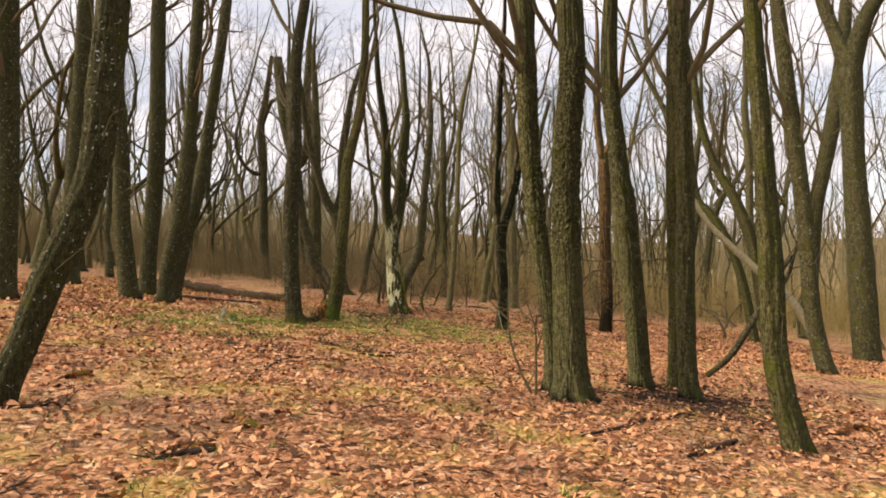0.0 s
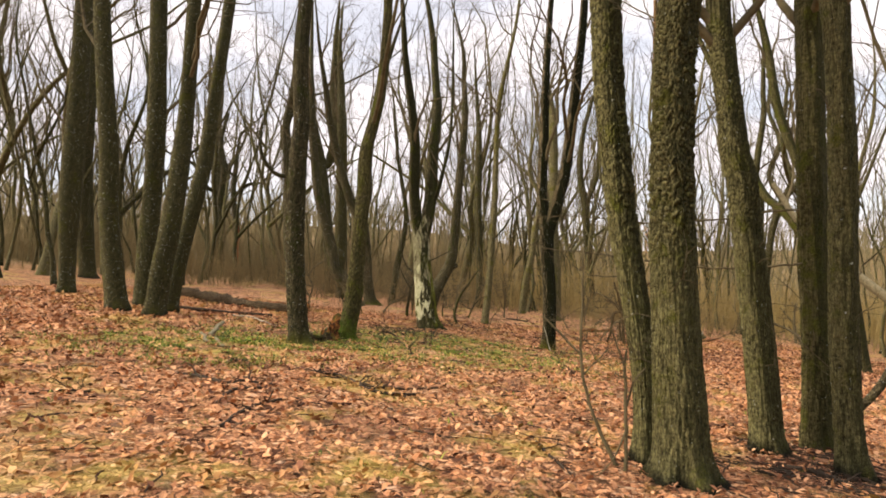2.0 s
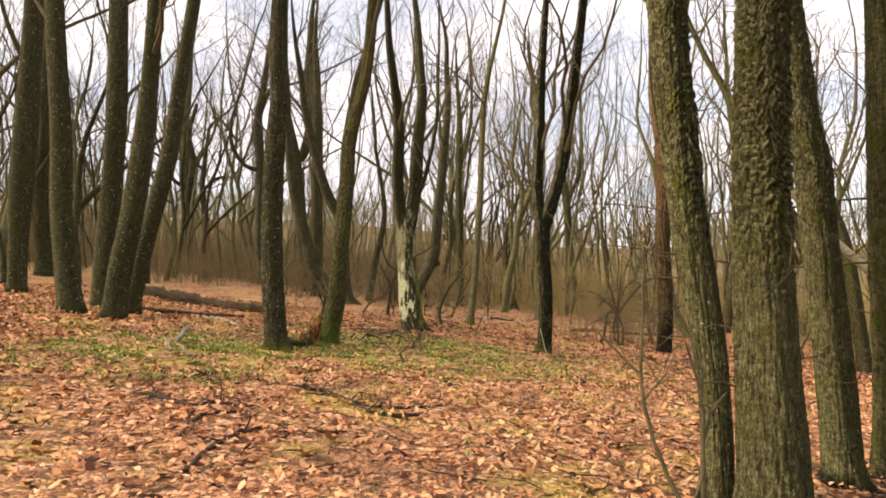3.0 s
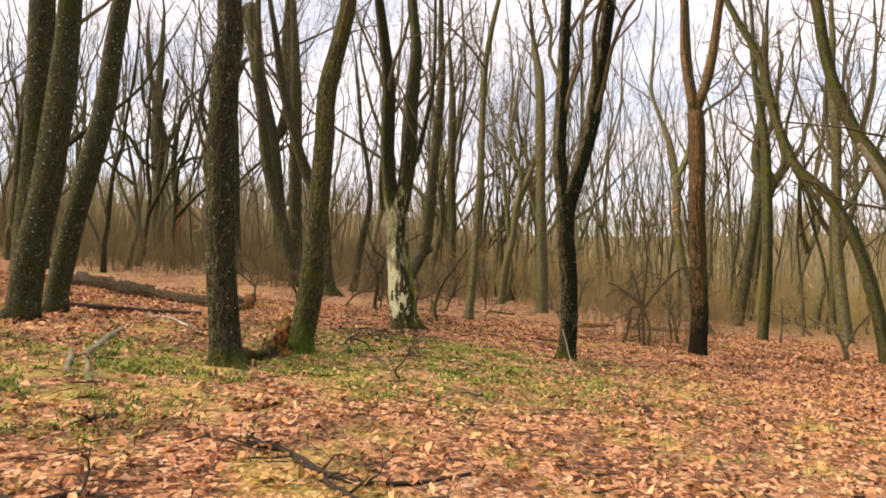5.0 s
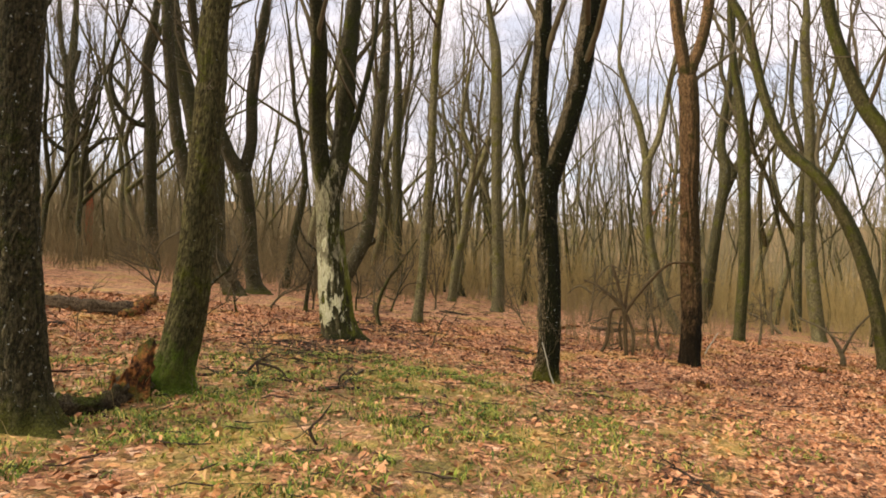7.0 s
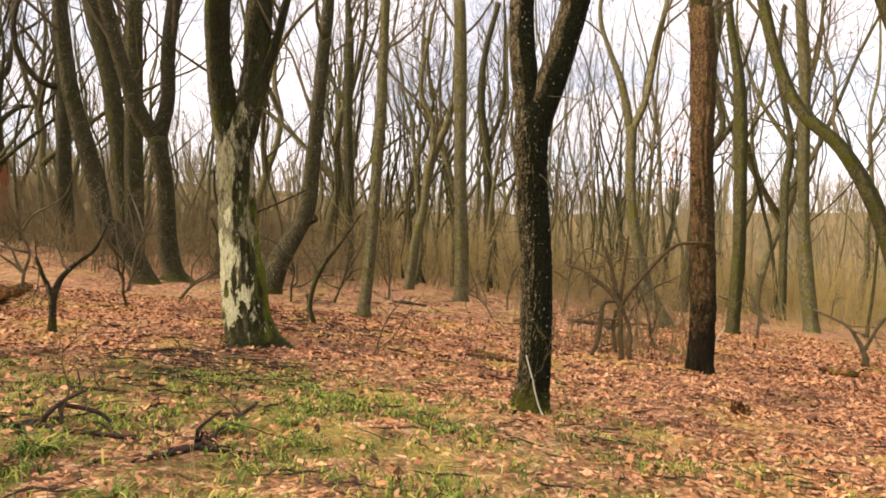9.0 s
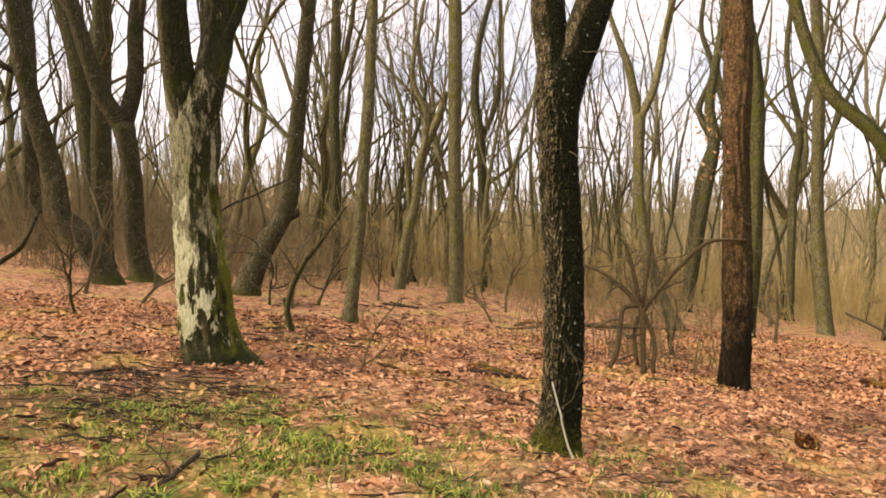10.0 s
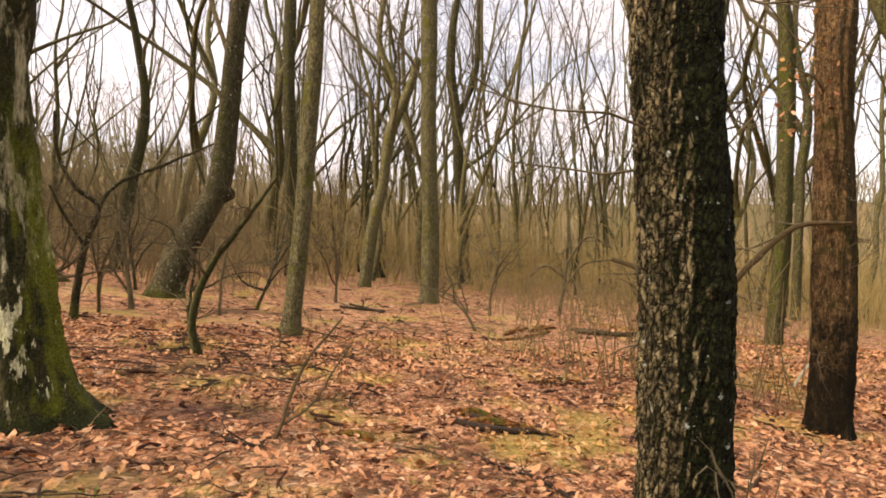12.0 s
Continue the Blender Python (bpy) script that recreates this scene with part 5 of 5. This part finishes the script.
# ---- the wood behind them ----
def woodland_tree(seed, height, radius, sway, fork, material):
    rng = np.random.RandomState(seed)
    root = tagged(new("tree"), "bare slender woodland tree with grey-brown bark", "tree", "background trees")
    k = [(0, 0, -0.3, radius * 1.1), (0, 0, 0, radius * 1.05)]
    d, p, z = rng.normal(0, 0.12, 2), np.zeros(2), 0.0
    n = 13
    for i in range(n):
        d = d * 0.7 + rng.normal(0, sway, 2)
        p, z = p + d * height / n, z + height / n
        k.append((*p, z, radius * (1 - 0.85 * (i + 1) / n)))
    path = catmull(k, 0.6)
    part("trunk", stem_mesh("trunk", path, material, 8, 0.0, seed, 0.35), root)
    store = [[], [], [], []]
    for w in range(fork):
        at = path[int(len(path) * rng.uniform(0.2, 0.5))]
        turn = rng.uniform(0, 6.28)
        s, way = [tuple(at)], np.array([math.cos(turn), math.sin(turn), 1.3])
        q = at[:3].copy()
        for i in range(7):
            way = way / np.linalg.norm(way) + rng.normal(0, 0.22, 3) + np.array([0, 0, 0.22])
            q = q + way / np.linalg.norm(way) * (height - at[2]) / 7.0
            s.append((*q, at[3] * 0.8 * (1 - 0.12 * (i + 1))))
        limb = catmull(s, 0.45)
        part("limb", stem_mesh("limb", limb, material, 7, 0.0, seed + 7 + w), root)
        spread(rng, limb, store, 3, height * 0.35, (4, 3), 1.0)
    spread(rng, path, store, 6, height * 0.28, (4, 3), 1.0)
    tagged(part("crown", tubes_mesh("crown", crown_groups(store, (3, 3, 3, 3)), TWIG), root), kind="stuff")
    return root


rng = np.random.RandomState(7)
kinds = []
for q in range(16):
    t = woodland_tree(300 + q, rng.uniform(11, 17), 0.06 + 0.14 * rng.rand() ** 1.4, rng.uniform(0.08, 0.2), (1, 2, 0, 2, 1)[q % 5], BARK_GREY if q % 2 else BARK_OPEN)
    kinds.append(t)


def wooded(x, y):
    """Where the close trees of the wood may stand."""
    if 1.5 < y < 44 and -13 < x < 15 + 0.12 * (y - 20):
        return y > 39
    if abs(x) < 5 and y < 4:
        return False
    return True


spots = []
tries = 0
while len(spots) < 228 and tries < 60000:
    tries += 1
    x, y = (rng.uniform(-44, 52), rng.uniform(8, 74)) if len(spots) > 84 else ((rng.uniform(-36, -10), rng.uniform(19, 58)) if len(spots) % 3 else (rng.uniform(-2, 22), rng.uniform(38, 58)))
    if abs(x) > 0.72 * (y + 3) + 6 or not wooded(x, y):
        continue
    if all((x - a) ** 2 + (y - b) ** 2 > 2.6 for a, b in spots):
        spots.append((x, y))
while len(spots) < 272:
    x, y = rng.uniform(-1, 19), rng.uniform(40, 68)
    if all((x - a) ** 2 + (y - b) ** 2 > 1.6 for a, b in spots):
        spots.append((x, y))
# unseen trees behind the start, added for the shade they cast
for q in range(16):
    turn = rng.uniform(3.4, 6.0)
    spots.append((11 * math.cos(turn) * rng.uniform(0.8, 2), 11 * math.sin(turn) * rng.uniform(0.8, 2) - 2))
for q, (x, y) in enumerate(spots):
    m = Matrix.Translation((x, y, float(ground_z(x, y)))) @ Matrix.Rotation(rng.uniform(0, 6.28), 4, "Z") @ Matrix.Scale(rng.uniform(0.85, 1.2), 4)
    if q < len(kinds):
        kinds[q].matrix_basis = m
    else:
        copy_thing(kinds[q % len(kinds)], m)


def far_wood(count, near, far, seed, boughs=((7, 0.3, 0.26, 0.035), (10, 0.35, 0.16, 0.018))):
    """Trees too far to count, as one mesh."""
    r = np.random.RandomState(seed)
    turn = r.uniform(radians(90 - 62), radians(90 + 62), count)
    d = np.sqrt(r.uniform(near ** 2, far ** 2, count))
    x, y = d * np.cos(turn), 8 + d * np.sin(turn)
    z, h = ground_z(x, y), r.uniform(11, 17, count)
    n = 6
    lean = r.normal(0, 0.06, (count, 1, 2)) + np.cumsum(r.normal(0, 0.05, (count, n, 2)), 1)
    f = np.linspace(0, 1, n)[None, :, None]
    P = np.concatenate([np.stack([x, y], -1)[:, None] + lean * h[:, None, None] * f, (z[:, None] - 0.2 + h[:, None] * f[..., 0])[..., None]], -1)
    R = r.uniform(0.09, 0.2, count)[:, None] * max(1.0, far / 170) * (1.05 - 0.92 * f[..., 0])
    groups = [(P, R, 3)]
    for layer, (num, lo, ln, rad) in enumerate(boughs):
        a = r.uniform(lo, 0.97, (count, num))
        i = np.minimum((a * (n - 1)).astype(int), n - 2)
        w = (a * (n - 1) - i)[..., None]
        c = np.arange(count)[:, None]
        at = P[c, i] * (1 - w) + P[c, i + 1] * w
        if layer:
            at = at + np.concatenate([r.normal(0, 0.9, (count, num, 2)), np.zeros((count, num, 1))], -1)
        th = r.uniform(0, 6.28, (count, num))
        way = np.stack([np.cos(th) * 0.55, np.sin(th) * 0.55, r.uniform(0.5, 1.2, (count, num))], -1)
        L = ln * h[:, None, None] * r.uniform(0.6, 1.2, (count, num, 1)) * (1.15 - a[..., None])  + 0.5
        m1 = at + way * L * 0.5 + r.normal(0, 0.12, at.shape)
        m2 = m1 + (way * L * 0.5) * np.array([0.5, 0.5, 1.2])
        B = np.stack([at, m1, m2], 2).reshape(-1, 3, 3)
        groups.append((B, np.tile(np.array([[rad, rad * 0.7, rad * 0.3]]), (len(B), 1)), 3))
    return tubes_mesh("far_wood", groups, TWIG_HAZY)


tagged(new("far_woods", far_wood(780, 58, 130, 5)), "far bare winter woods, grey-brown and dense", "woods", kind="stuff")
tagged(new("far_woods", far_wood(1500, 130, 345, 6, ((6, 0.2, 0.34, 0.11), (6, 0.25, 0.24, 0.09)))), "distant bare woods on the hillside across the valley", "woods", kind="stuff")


def brushwood(x, y, seed, tall, stems=6, radius=0.011, material=None):
    """Thickets of thin upright stems, many at once."""
    r = np.random.RandomState(seed)
    count = len(x)
    n = 3
    base = np.stack([np.repeat(x, stems), np.repeat(y, stems)], -1) + r.normal(0, 0.28, (count * stems, 2))
    h = np.repeat(tall, stems) * r.uniform(0.45, 1.1, count * stems)
    f = np.linspace(0, 1, n)[None, :, None]
    sway = r.normal(0, 0.17, (count * stems, 1, 2)) + np.cumsum(r.normal(0, 0.11, (count * stems, n, 2)), 1)
    P = np.concatenate([base[:, None] + sway * h[:, None, None] * f, (ground_z(base[:, 0], base[:, 1])[:, None] - 0.05 + h[:, None] * f[..., 0])[..., None]], -1)
    R = radius * r.uniform(0.6, 1.5, count * stems)[:, None] * (1.1 - 0.8 * f[..., 0])
    groups = [(P, R, 3)]
    num = 4
    i = r.randint(1, n - 1, (count * stems, num))
    at = P[np.arange(count * stems)[:, None], i].reshape(-1, 3)
    way = np.stack([r.normal(0, 0.6, len(at)), r.normal(0, 0.6, len(at)), r.uniform(0.1, 0.9, len(at))], -1) * np.repeat(h * 0.3, num)[:, None]
    B = np.stack([at, at + way], 1)
    groups.append((B, np.tile(np.array([[0.5, 0.2]]) * radius, (len(B), 1)), 3))
    return tubes_mesh("brushwood", groups, material or BRUSH)


r2 = np.random.RandomState(11)
bx, by = r2.uniform(-52, 62, 14000), 26 + 60 * r2.rand(14000) ** 1.3
rim = 36 - 0.4 * np.clip(bx - 4, 0, 18) + 2.0 * np.sin(bx * 0.6) - 0.5 * np.clip(-bx - 9, 0, 14)
ok = (np.abs(bx) < 0.75 * by + 4) & (by > rim)
bx, by = bx[ok][:1650], by[ok][:1650]
bt = np.clip(r2.lognormal(0.6, 0.5, len(bx)), 0.7, 5.5)
west = bx < 2 + r2.normal(0, 4, len(bx))
tagged(new("brushwood", brushwood(bx[~west], by[~west], 12, bt[~west])), "dense thicket of thin tan stems under the trees", "thicket", kind="stuff")
tagged(new("brushwood", brushwood(bx[west], by[west], 15, bt[west] * 1.1, material=BRUSH_DARK)), "dark dense coppice of thin bare stems up the slope", "thicket", kind="stuff")
cx, cy = np.append(r2.uniform(-8.0, 1.2, 90), r2.uniform(-20, -7, 70)), np.append(r2.uniform(31.5, 39, 90), r2.uniform(34, 44, 70))
tagged(new("brushwood", brushwood(cx, cy, 13, r2.uniform(0.8, 2.6, len(cx)), 7, 0.009, BRUSH_BROWN)), "fine twiggy undergrowth round the bowed trees", "thicket", kind="stuff")
ex, ey = np.append(r2.normal(5.0, 0.9, 20), r2.uniform(4, 14, 44)), np.append(r2.normal(24.6, 0.7, 20), r2.uniform(30, 39, 44))
tagged(new("brushwood", brushwood(ex, ey, 14, r2.uniform(0.7, 2.3, len(ex)), 6, 0.009, BRUSH_BROWN)), "fine bare twigs of low undergrowth on the slope", "thicket", kind="stuff")
wx, wy = r2.uniform(-46, 3, 600), r2.uniform(42, 66, 600)
vx, vy = r2.uniform(-1, 32, 420), r2.uniform(37, 62, 420)
tagged(new("brushwood", brushwood(vx, vy, 17, r2.uniform(1.6, 5.0, len(vx)), 4, 0.017, BRUSH)), "tan whips of young trees under the wood", "thicket", kind="stuff")
tagged(new("brushwood", brushwood(wx, wy, 16, r2.uniform(2.5, 6.5, len(wx)), 4, 0.016, BRUSH_DARK)), "dark tall whips of young coppice behind the trees", "thicket", kind="stuff")


# ---- leaves and grass on the floor ----
def leaf_outlines(r):
    """A leaf folded along its midrib: six points."""
    return np.array([[-0.5, 0, 0], [-0.18, 0.23, 0.08], [0.22, 0.25, 0.1], [0.5, 0.02, 0.03], [0.2, -0.24, 0.09], [-0.16, -0.22, 0.07]])


def scatter_leaves(count, x0, x1, y0, y1, seed, size=0.1):
    r = np.random.RandomState(seed)
    x, y = r.uniform(x0, x1, count), r.uniform(y0, y1, count)
    keep = r.rand(count) > np.maximum(0.68 * grass_cover(x, y), 0.62 * mould(x, y))
    x, y = x[keep], y[keep]
    n = len(x)
    s = size * r.uniform(0.55, 1.35, n)
    base = leaf_outlines(r)[None] * s[:, None, None]
    base[..., :2] += r.normal(0, 0.085, (n, 6, 2)) * s[:, None, None]
    base[..., 1] *= r.uniform(0.7, 1.25, n)[:, None]
    base[..., 2] *= r.uniform(-0.8, 2.8, n)[:, None]
    th, tip, roll = r.uniform(0, 6.28, n), r.normal(0, 0.4, n), r.normal(0, 0.45, n)
    X, Y, Z = base[..., 0], base[..., 1], base[..., 2]
    Y, Z = Y * np.cos(roll)[:, None] - Z * np.sin(roll)[:, None], Y * np.sin(roll)[:, None] + Z * np.cos(roll)[:, None]
    X, Z = X * np.cos(tip)[:, None] - Z * np.sin(tip)[:, None], X * np.sin(tip)[:, None] + Z * np.cos(tip)[:, None]
    X, Y = X * np.cos(th)[:, None] - Y * np.sin(th)[:, None], X * np.sin(th)[:, None] + Y * np.cos(th)[:, None]
    lift = -Z.min(1) * 0.75 + r.uniform(0.0, 0.03, n)
    V = np.stack([X + x[:, None], Y + y[:, None], Z + (ground_z(x, y) + lift)[:, None]], -1).reshape(-1, 3)
    o = (np.arange(n) * 6)[:, None, None]
    quads = (o + np.array([[0, 1, 2, 3], [0, 3, 4, 5]])[None]).reshape(-1, 4)
    return mesh_of("leaves", V, quads, LEAF, False)


tagged(new("fallen_leaves", scatter_leaves(46000, -8, 6.5, 1.0, 15, 21, 0.068)), "fallen brown and orange oak leaves covering the floor", "leaves", kind="stuff")
tagged(new("fallen_leaves", scatter_leaves(44000, -6, 8, 15, 27, 22, 0.062)), "fallen brown and orange oak leaves between tufts of grass", "leaves", kind="stuff")


tagged(new("fallen_leaves", scatter_leaves(18000, 7, 14, 14, 31, 23, 0.085)), "fallen brown leaves on the lower slope", "leaves", kind="stuff")
tagged(new("fallen_leaves", scatter_leaves(14000, -14, -6, 13, 27, 24, 0.09)), "fallen brown leaves up the slope", "leaves", kind="stuff")


def grass_tufts(count, seed, x0, x1, y0, y1, tall):
    r = np.random.RandomState(seed)
    x, y = r.uniform(x0, x1, count), r.uniform(y0, y1, count)
    clump = np.array([0.5 + 0.9 * noise.noise(Vector((a * 1.1, b * 1.1, 3.0))) + 0.5 * noise.noise(Vector((a * 3.1, b * 3.1, 7.0))) for a, b in zip(x, y)])
    clump = np.clip(clump, 0, 1)
    keep = r.rand(count) < (grass_cover(x, y) - 0.08) * (0.02 + 1.5 * clump ** 3)
    x, y = x[keep], y[keep]
    k = 7
    n = len(x) * k
    bx, by = np.repeat(x, k) + r.normal(0, 0.045, n), np.repeat(y, k) + r.normal(0, 0.045, n)
    bz, h = ground_z(bx, by), tall * r.uniform(0.4, 1.4, n)
    th, w = r.uniform(0, 6.28, n), r.uniform(0.0025, 0.006, n)
    lean = r.uniform(0.5, 2.2, n) * h
    dx, dy = np.cos(th), np.sin(th)
    a = np.stack([bx - dy * w, by + dx * w, bz], -1)
    b = np.stack([bx + dy * w, by - dx * w, bz], -1)
    m1 = np.stack([bx + dx * lean * 0.4 - dy * w, by + dy * lean * 0.4 + dx * w, bz + h * 0.7], -1)
    m2 = np.stack([bx + dx * lean * 0.4 + dy * w, by + dy * lean * 0.4 - dx * w, bz + h * 0.7], -1)
    t = np.stack([bx + dx * lean, by + dy * lean, bz + h * 0.9], -1)
    V = np.stack([a, b, m2, m1, t], 1).reshape(-1, 3)
    o = (np.arange(n) * 5)[:, None]
    return mesh_of("grass", V, (o + np.array([[0, 1, 2, 3]])).tolist() + (o + np.array([[3, 2, 4]])).tolist(), GRASS, False)


tagged(new("grass", grass_tufts(12000, 32, -6, 5, 1.5, 11, 0.04)), "sparse yellow-green moss and grass tufts between leaves", "grass", kind="stuff")
tagged(new("grass", grass_tufts(30000, 31, -7, 4, 11, 21, 0.045)), "low tufts of green winter grass among fallen leaves", "grass", kind="stuff")


def twig_litter(count, seed, spots, long=(0.12, 0.5), thick=(0.003, 0.009), material=None, sides=4):
    """Short dead twigs or bark bits strewn over the leaves."""
    r = np.random.RandomState(seed)
    P, R = [], []
    for q in range(count):
        x0, y0, s = spots[q % len(spots)]
        x, y = r.normal(x0, s), r.normal(y0, s * 1.1)
        a, L = r.uniform(0, 6.28), r.uniform(*long)
        t = np.linspace(-0.5, 0.5, 5)
        px = x + np.cos(a) * L * t + r.normal(0, 0.015, 5)
        py = y + np.sin(a) * L * t + r.normal(0, 0.015, 5)
        w = r.uniform(*thick)
        P.append(np.stack([px, py, ground_z(px, py) + 0.02 + w * 0.6 + np.abs(r.normal(0, 0.012, 5))], -1))
        R.append(w * np.array([0.5, 1.0, 0.85, 0.8, 0.3]) * r.uniform(0.7, 1.2, 5))
    return tubes_mesh("twig_litter", [(np.array(P), np.array(R), sides)], material or DEAD)


STREWN = [(0, 8, 5), (-1, 15, 4), (2, 23, 5), (3.3, 9.0, 0.7), (-1.8, 20.2, 0.7), (-0.6, 24.3, 0.9), (0.5, 19, 3), (3.6, 8.3, 0.6)]
tagged(new("twig_litter", twig_litter(1500, 41, STREWN)), "scattered short dead twigs on leaf litter", "twigs", kind="stuff")
BITS = [(0, 9, 5), (0.5, 27, 2.5), (4, 27, 3), (2.5, 24, 3.5), (-1.2, 20.2, 1.3), (-0.7, 24.0, 1.3), (2, 29, 3), (6.5, 23, 3), (-5, 22, 2.5), (3.2, 9.2, 0.8), (2, 26, 3)]
tagged(new("bark_debris", twig_litter(560, 43, BITS, (0.05, 0.3), (0.005, 0.019), ROT_DARK, 6)), "dark rotten bits of bark and wood on the leaves", "debris", kind="stuff")


def grass_clumps(seed, spots):
    """Single leafy tufts of long arching blades."""
    r = np.random.RandomState(seed)
    V, F = [], []
    for x, y, size, blades in spots:
        for q in range(blades):
            th, L, w = r.uniform(0, 6.28), size * r.uniform(0.5, 1.25), r.uniform(0.003, 0.007)
            bx, by = x + r.normal(0, 0.35 * size), y + r.normal(0, 0.35 * size)
            bz, dx, dy, droop = float(ground_z(bx, by)), math.cos(th), math.sin(th), r.uniform(0.35, 0.75)
            n = len(V)
            for f, rise, wide in ((0.0, 0.0, 1.0), (0.4, 0.5, 1.0), (0.8, 0.62, 0.75)):
                ox, oy, oz = bx + dx * L * f, by + dy * L * f, bz + L * rise * droop
                V += [(ox - dy * w * wide, oy + dx * w * wide, oz), (ox + dy * w * wide, oy - dx * w * wide, oz)]
            V.append((bx + dx * L * 1.15, by + dy * L * 1.15, bz + L * 0.4 * droop))
            F += [(n, n + 1, n + 3, n + 2), (n + 2, n + 3, n + 5, n + 4), (n + 4, n + 5, n + 6)]
    return mesh_of("grass", V, F, GRASS, False)


r5 = np.random.RandomState(77)
clumps = [(-2.0, 16.9, 0.2, 130), (-1.0, 17.6, 0.17, 100), (-0.6, 17.9, 0.17, 100), (0.35, 16.2, 0.16, 90), (-1.6, 14.2, 0.14, 70), (-4.2, 13.2, 0.16, 80), (-4.6, 14.6, 0.17, 90), (0.9, 4.6, 0.1, 40)]
while len(clumps) < 75:
    x, y = r5.uniform(-6.2, 3.2), r5.uniform(11.5, 20.5)
    if r5.rand() < grass_cover(x, y) ** 1.5 - 0.1:
        clumps.append((x, y, r5.uniform(0.07, 0.17), int(r5.uniform(18, 60))))
tagged(new("grass", grass_clumps(78, clumps)), "leafy tufts of long green winter grass", "grass", kind="stuff")

# ---- the nearest single leaves ----
r4 = np.random.RandomState(51)
leaf_kinds = []
for q in range(8):
    o = leaf_outlines(r4) * 0.08 * r4.uniform(0.8, 1.25)
    o[:, 1] *= r4.uniform(0.8, 1.2)
    o[:, 2] *= r4.uniform(0.5, 2.5)
    leaf_kinds.append(mesh_of("leaf", o, [(0, 1, 2, 3), (0, 3, 4, 5)], LEAF_ONE, False))
for q in range(300):
    x, y = r4.uniform(-2.6, 2.6), r4.uniform(2.4, 7.5)
    lf = part("leaf", leaf_kinds[q % 8], ground)
    lf.matrix_basis = Matrix.Translation((x, y, float(ground_z(x, y)) + 0.03)) @ Euler((r4.normal(0, 0.25), r4.normal(0, 0.25), r4.uniform(0, 6.28))).to_matrix().to_4x4()


def dry_stalks(count, seed):
    """Thin straw stalks standing in the grass."""
    r = np.random.RandomState(seed)
    x, y = r.normal(-0.8, 2.6, count), r.normal(16.8, 2.2, count)
    h = r.uniform(0.12, 0.42, count)
    f = np.linspace(0, 1, 4)[None, :, None]
    bend = r.normal(0, 0.35, (count, 1, 2)) * f ** 2
    P = np.concatenate([np.stack([x, y], -1)[:, None] + bend * h[:, None, None], (ground_z(x, y)[:, None] + h[:, None] * f[..., 0])[..., None]], -1)
    return tubes_mesh("dry_grass", [(P, np.full((count, 4), 0.0022) * np.array([1, 0.9, 0.7, 0.4]), 3)], STRAW)


tagged(new("dry_grass", dry_stalks(420, 61)), "thin dry straw stalks standing in the grass", "grass", kind="stuff")
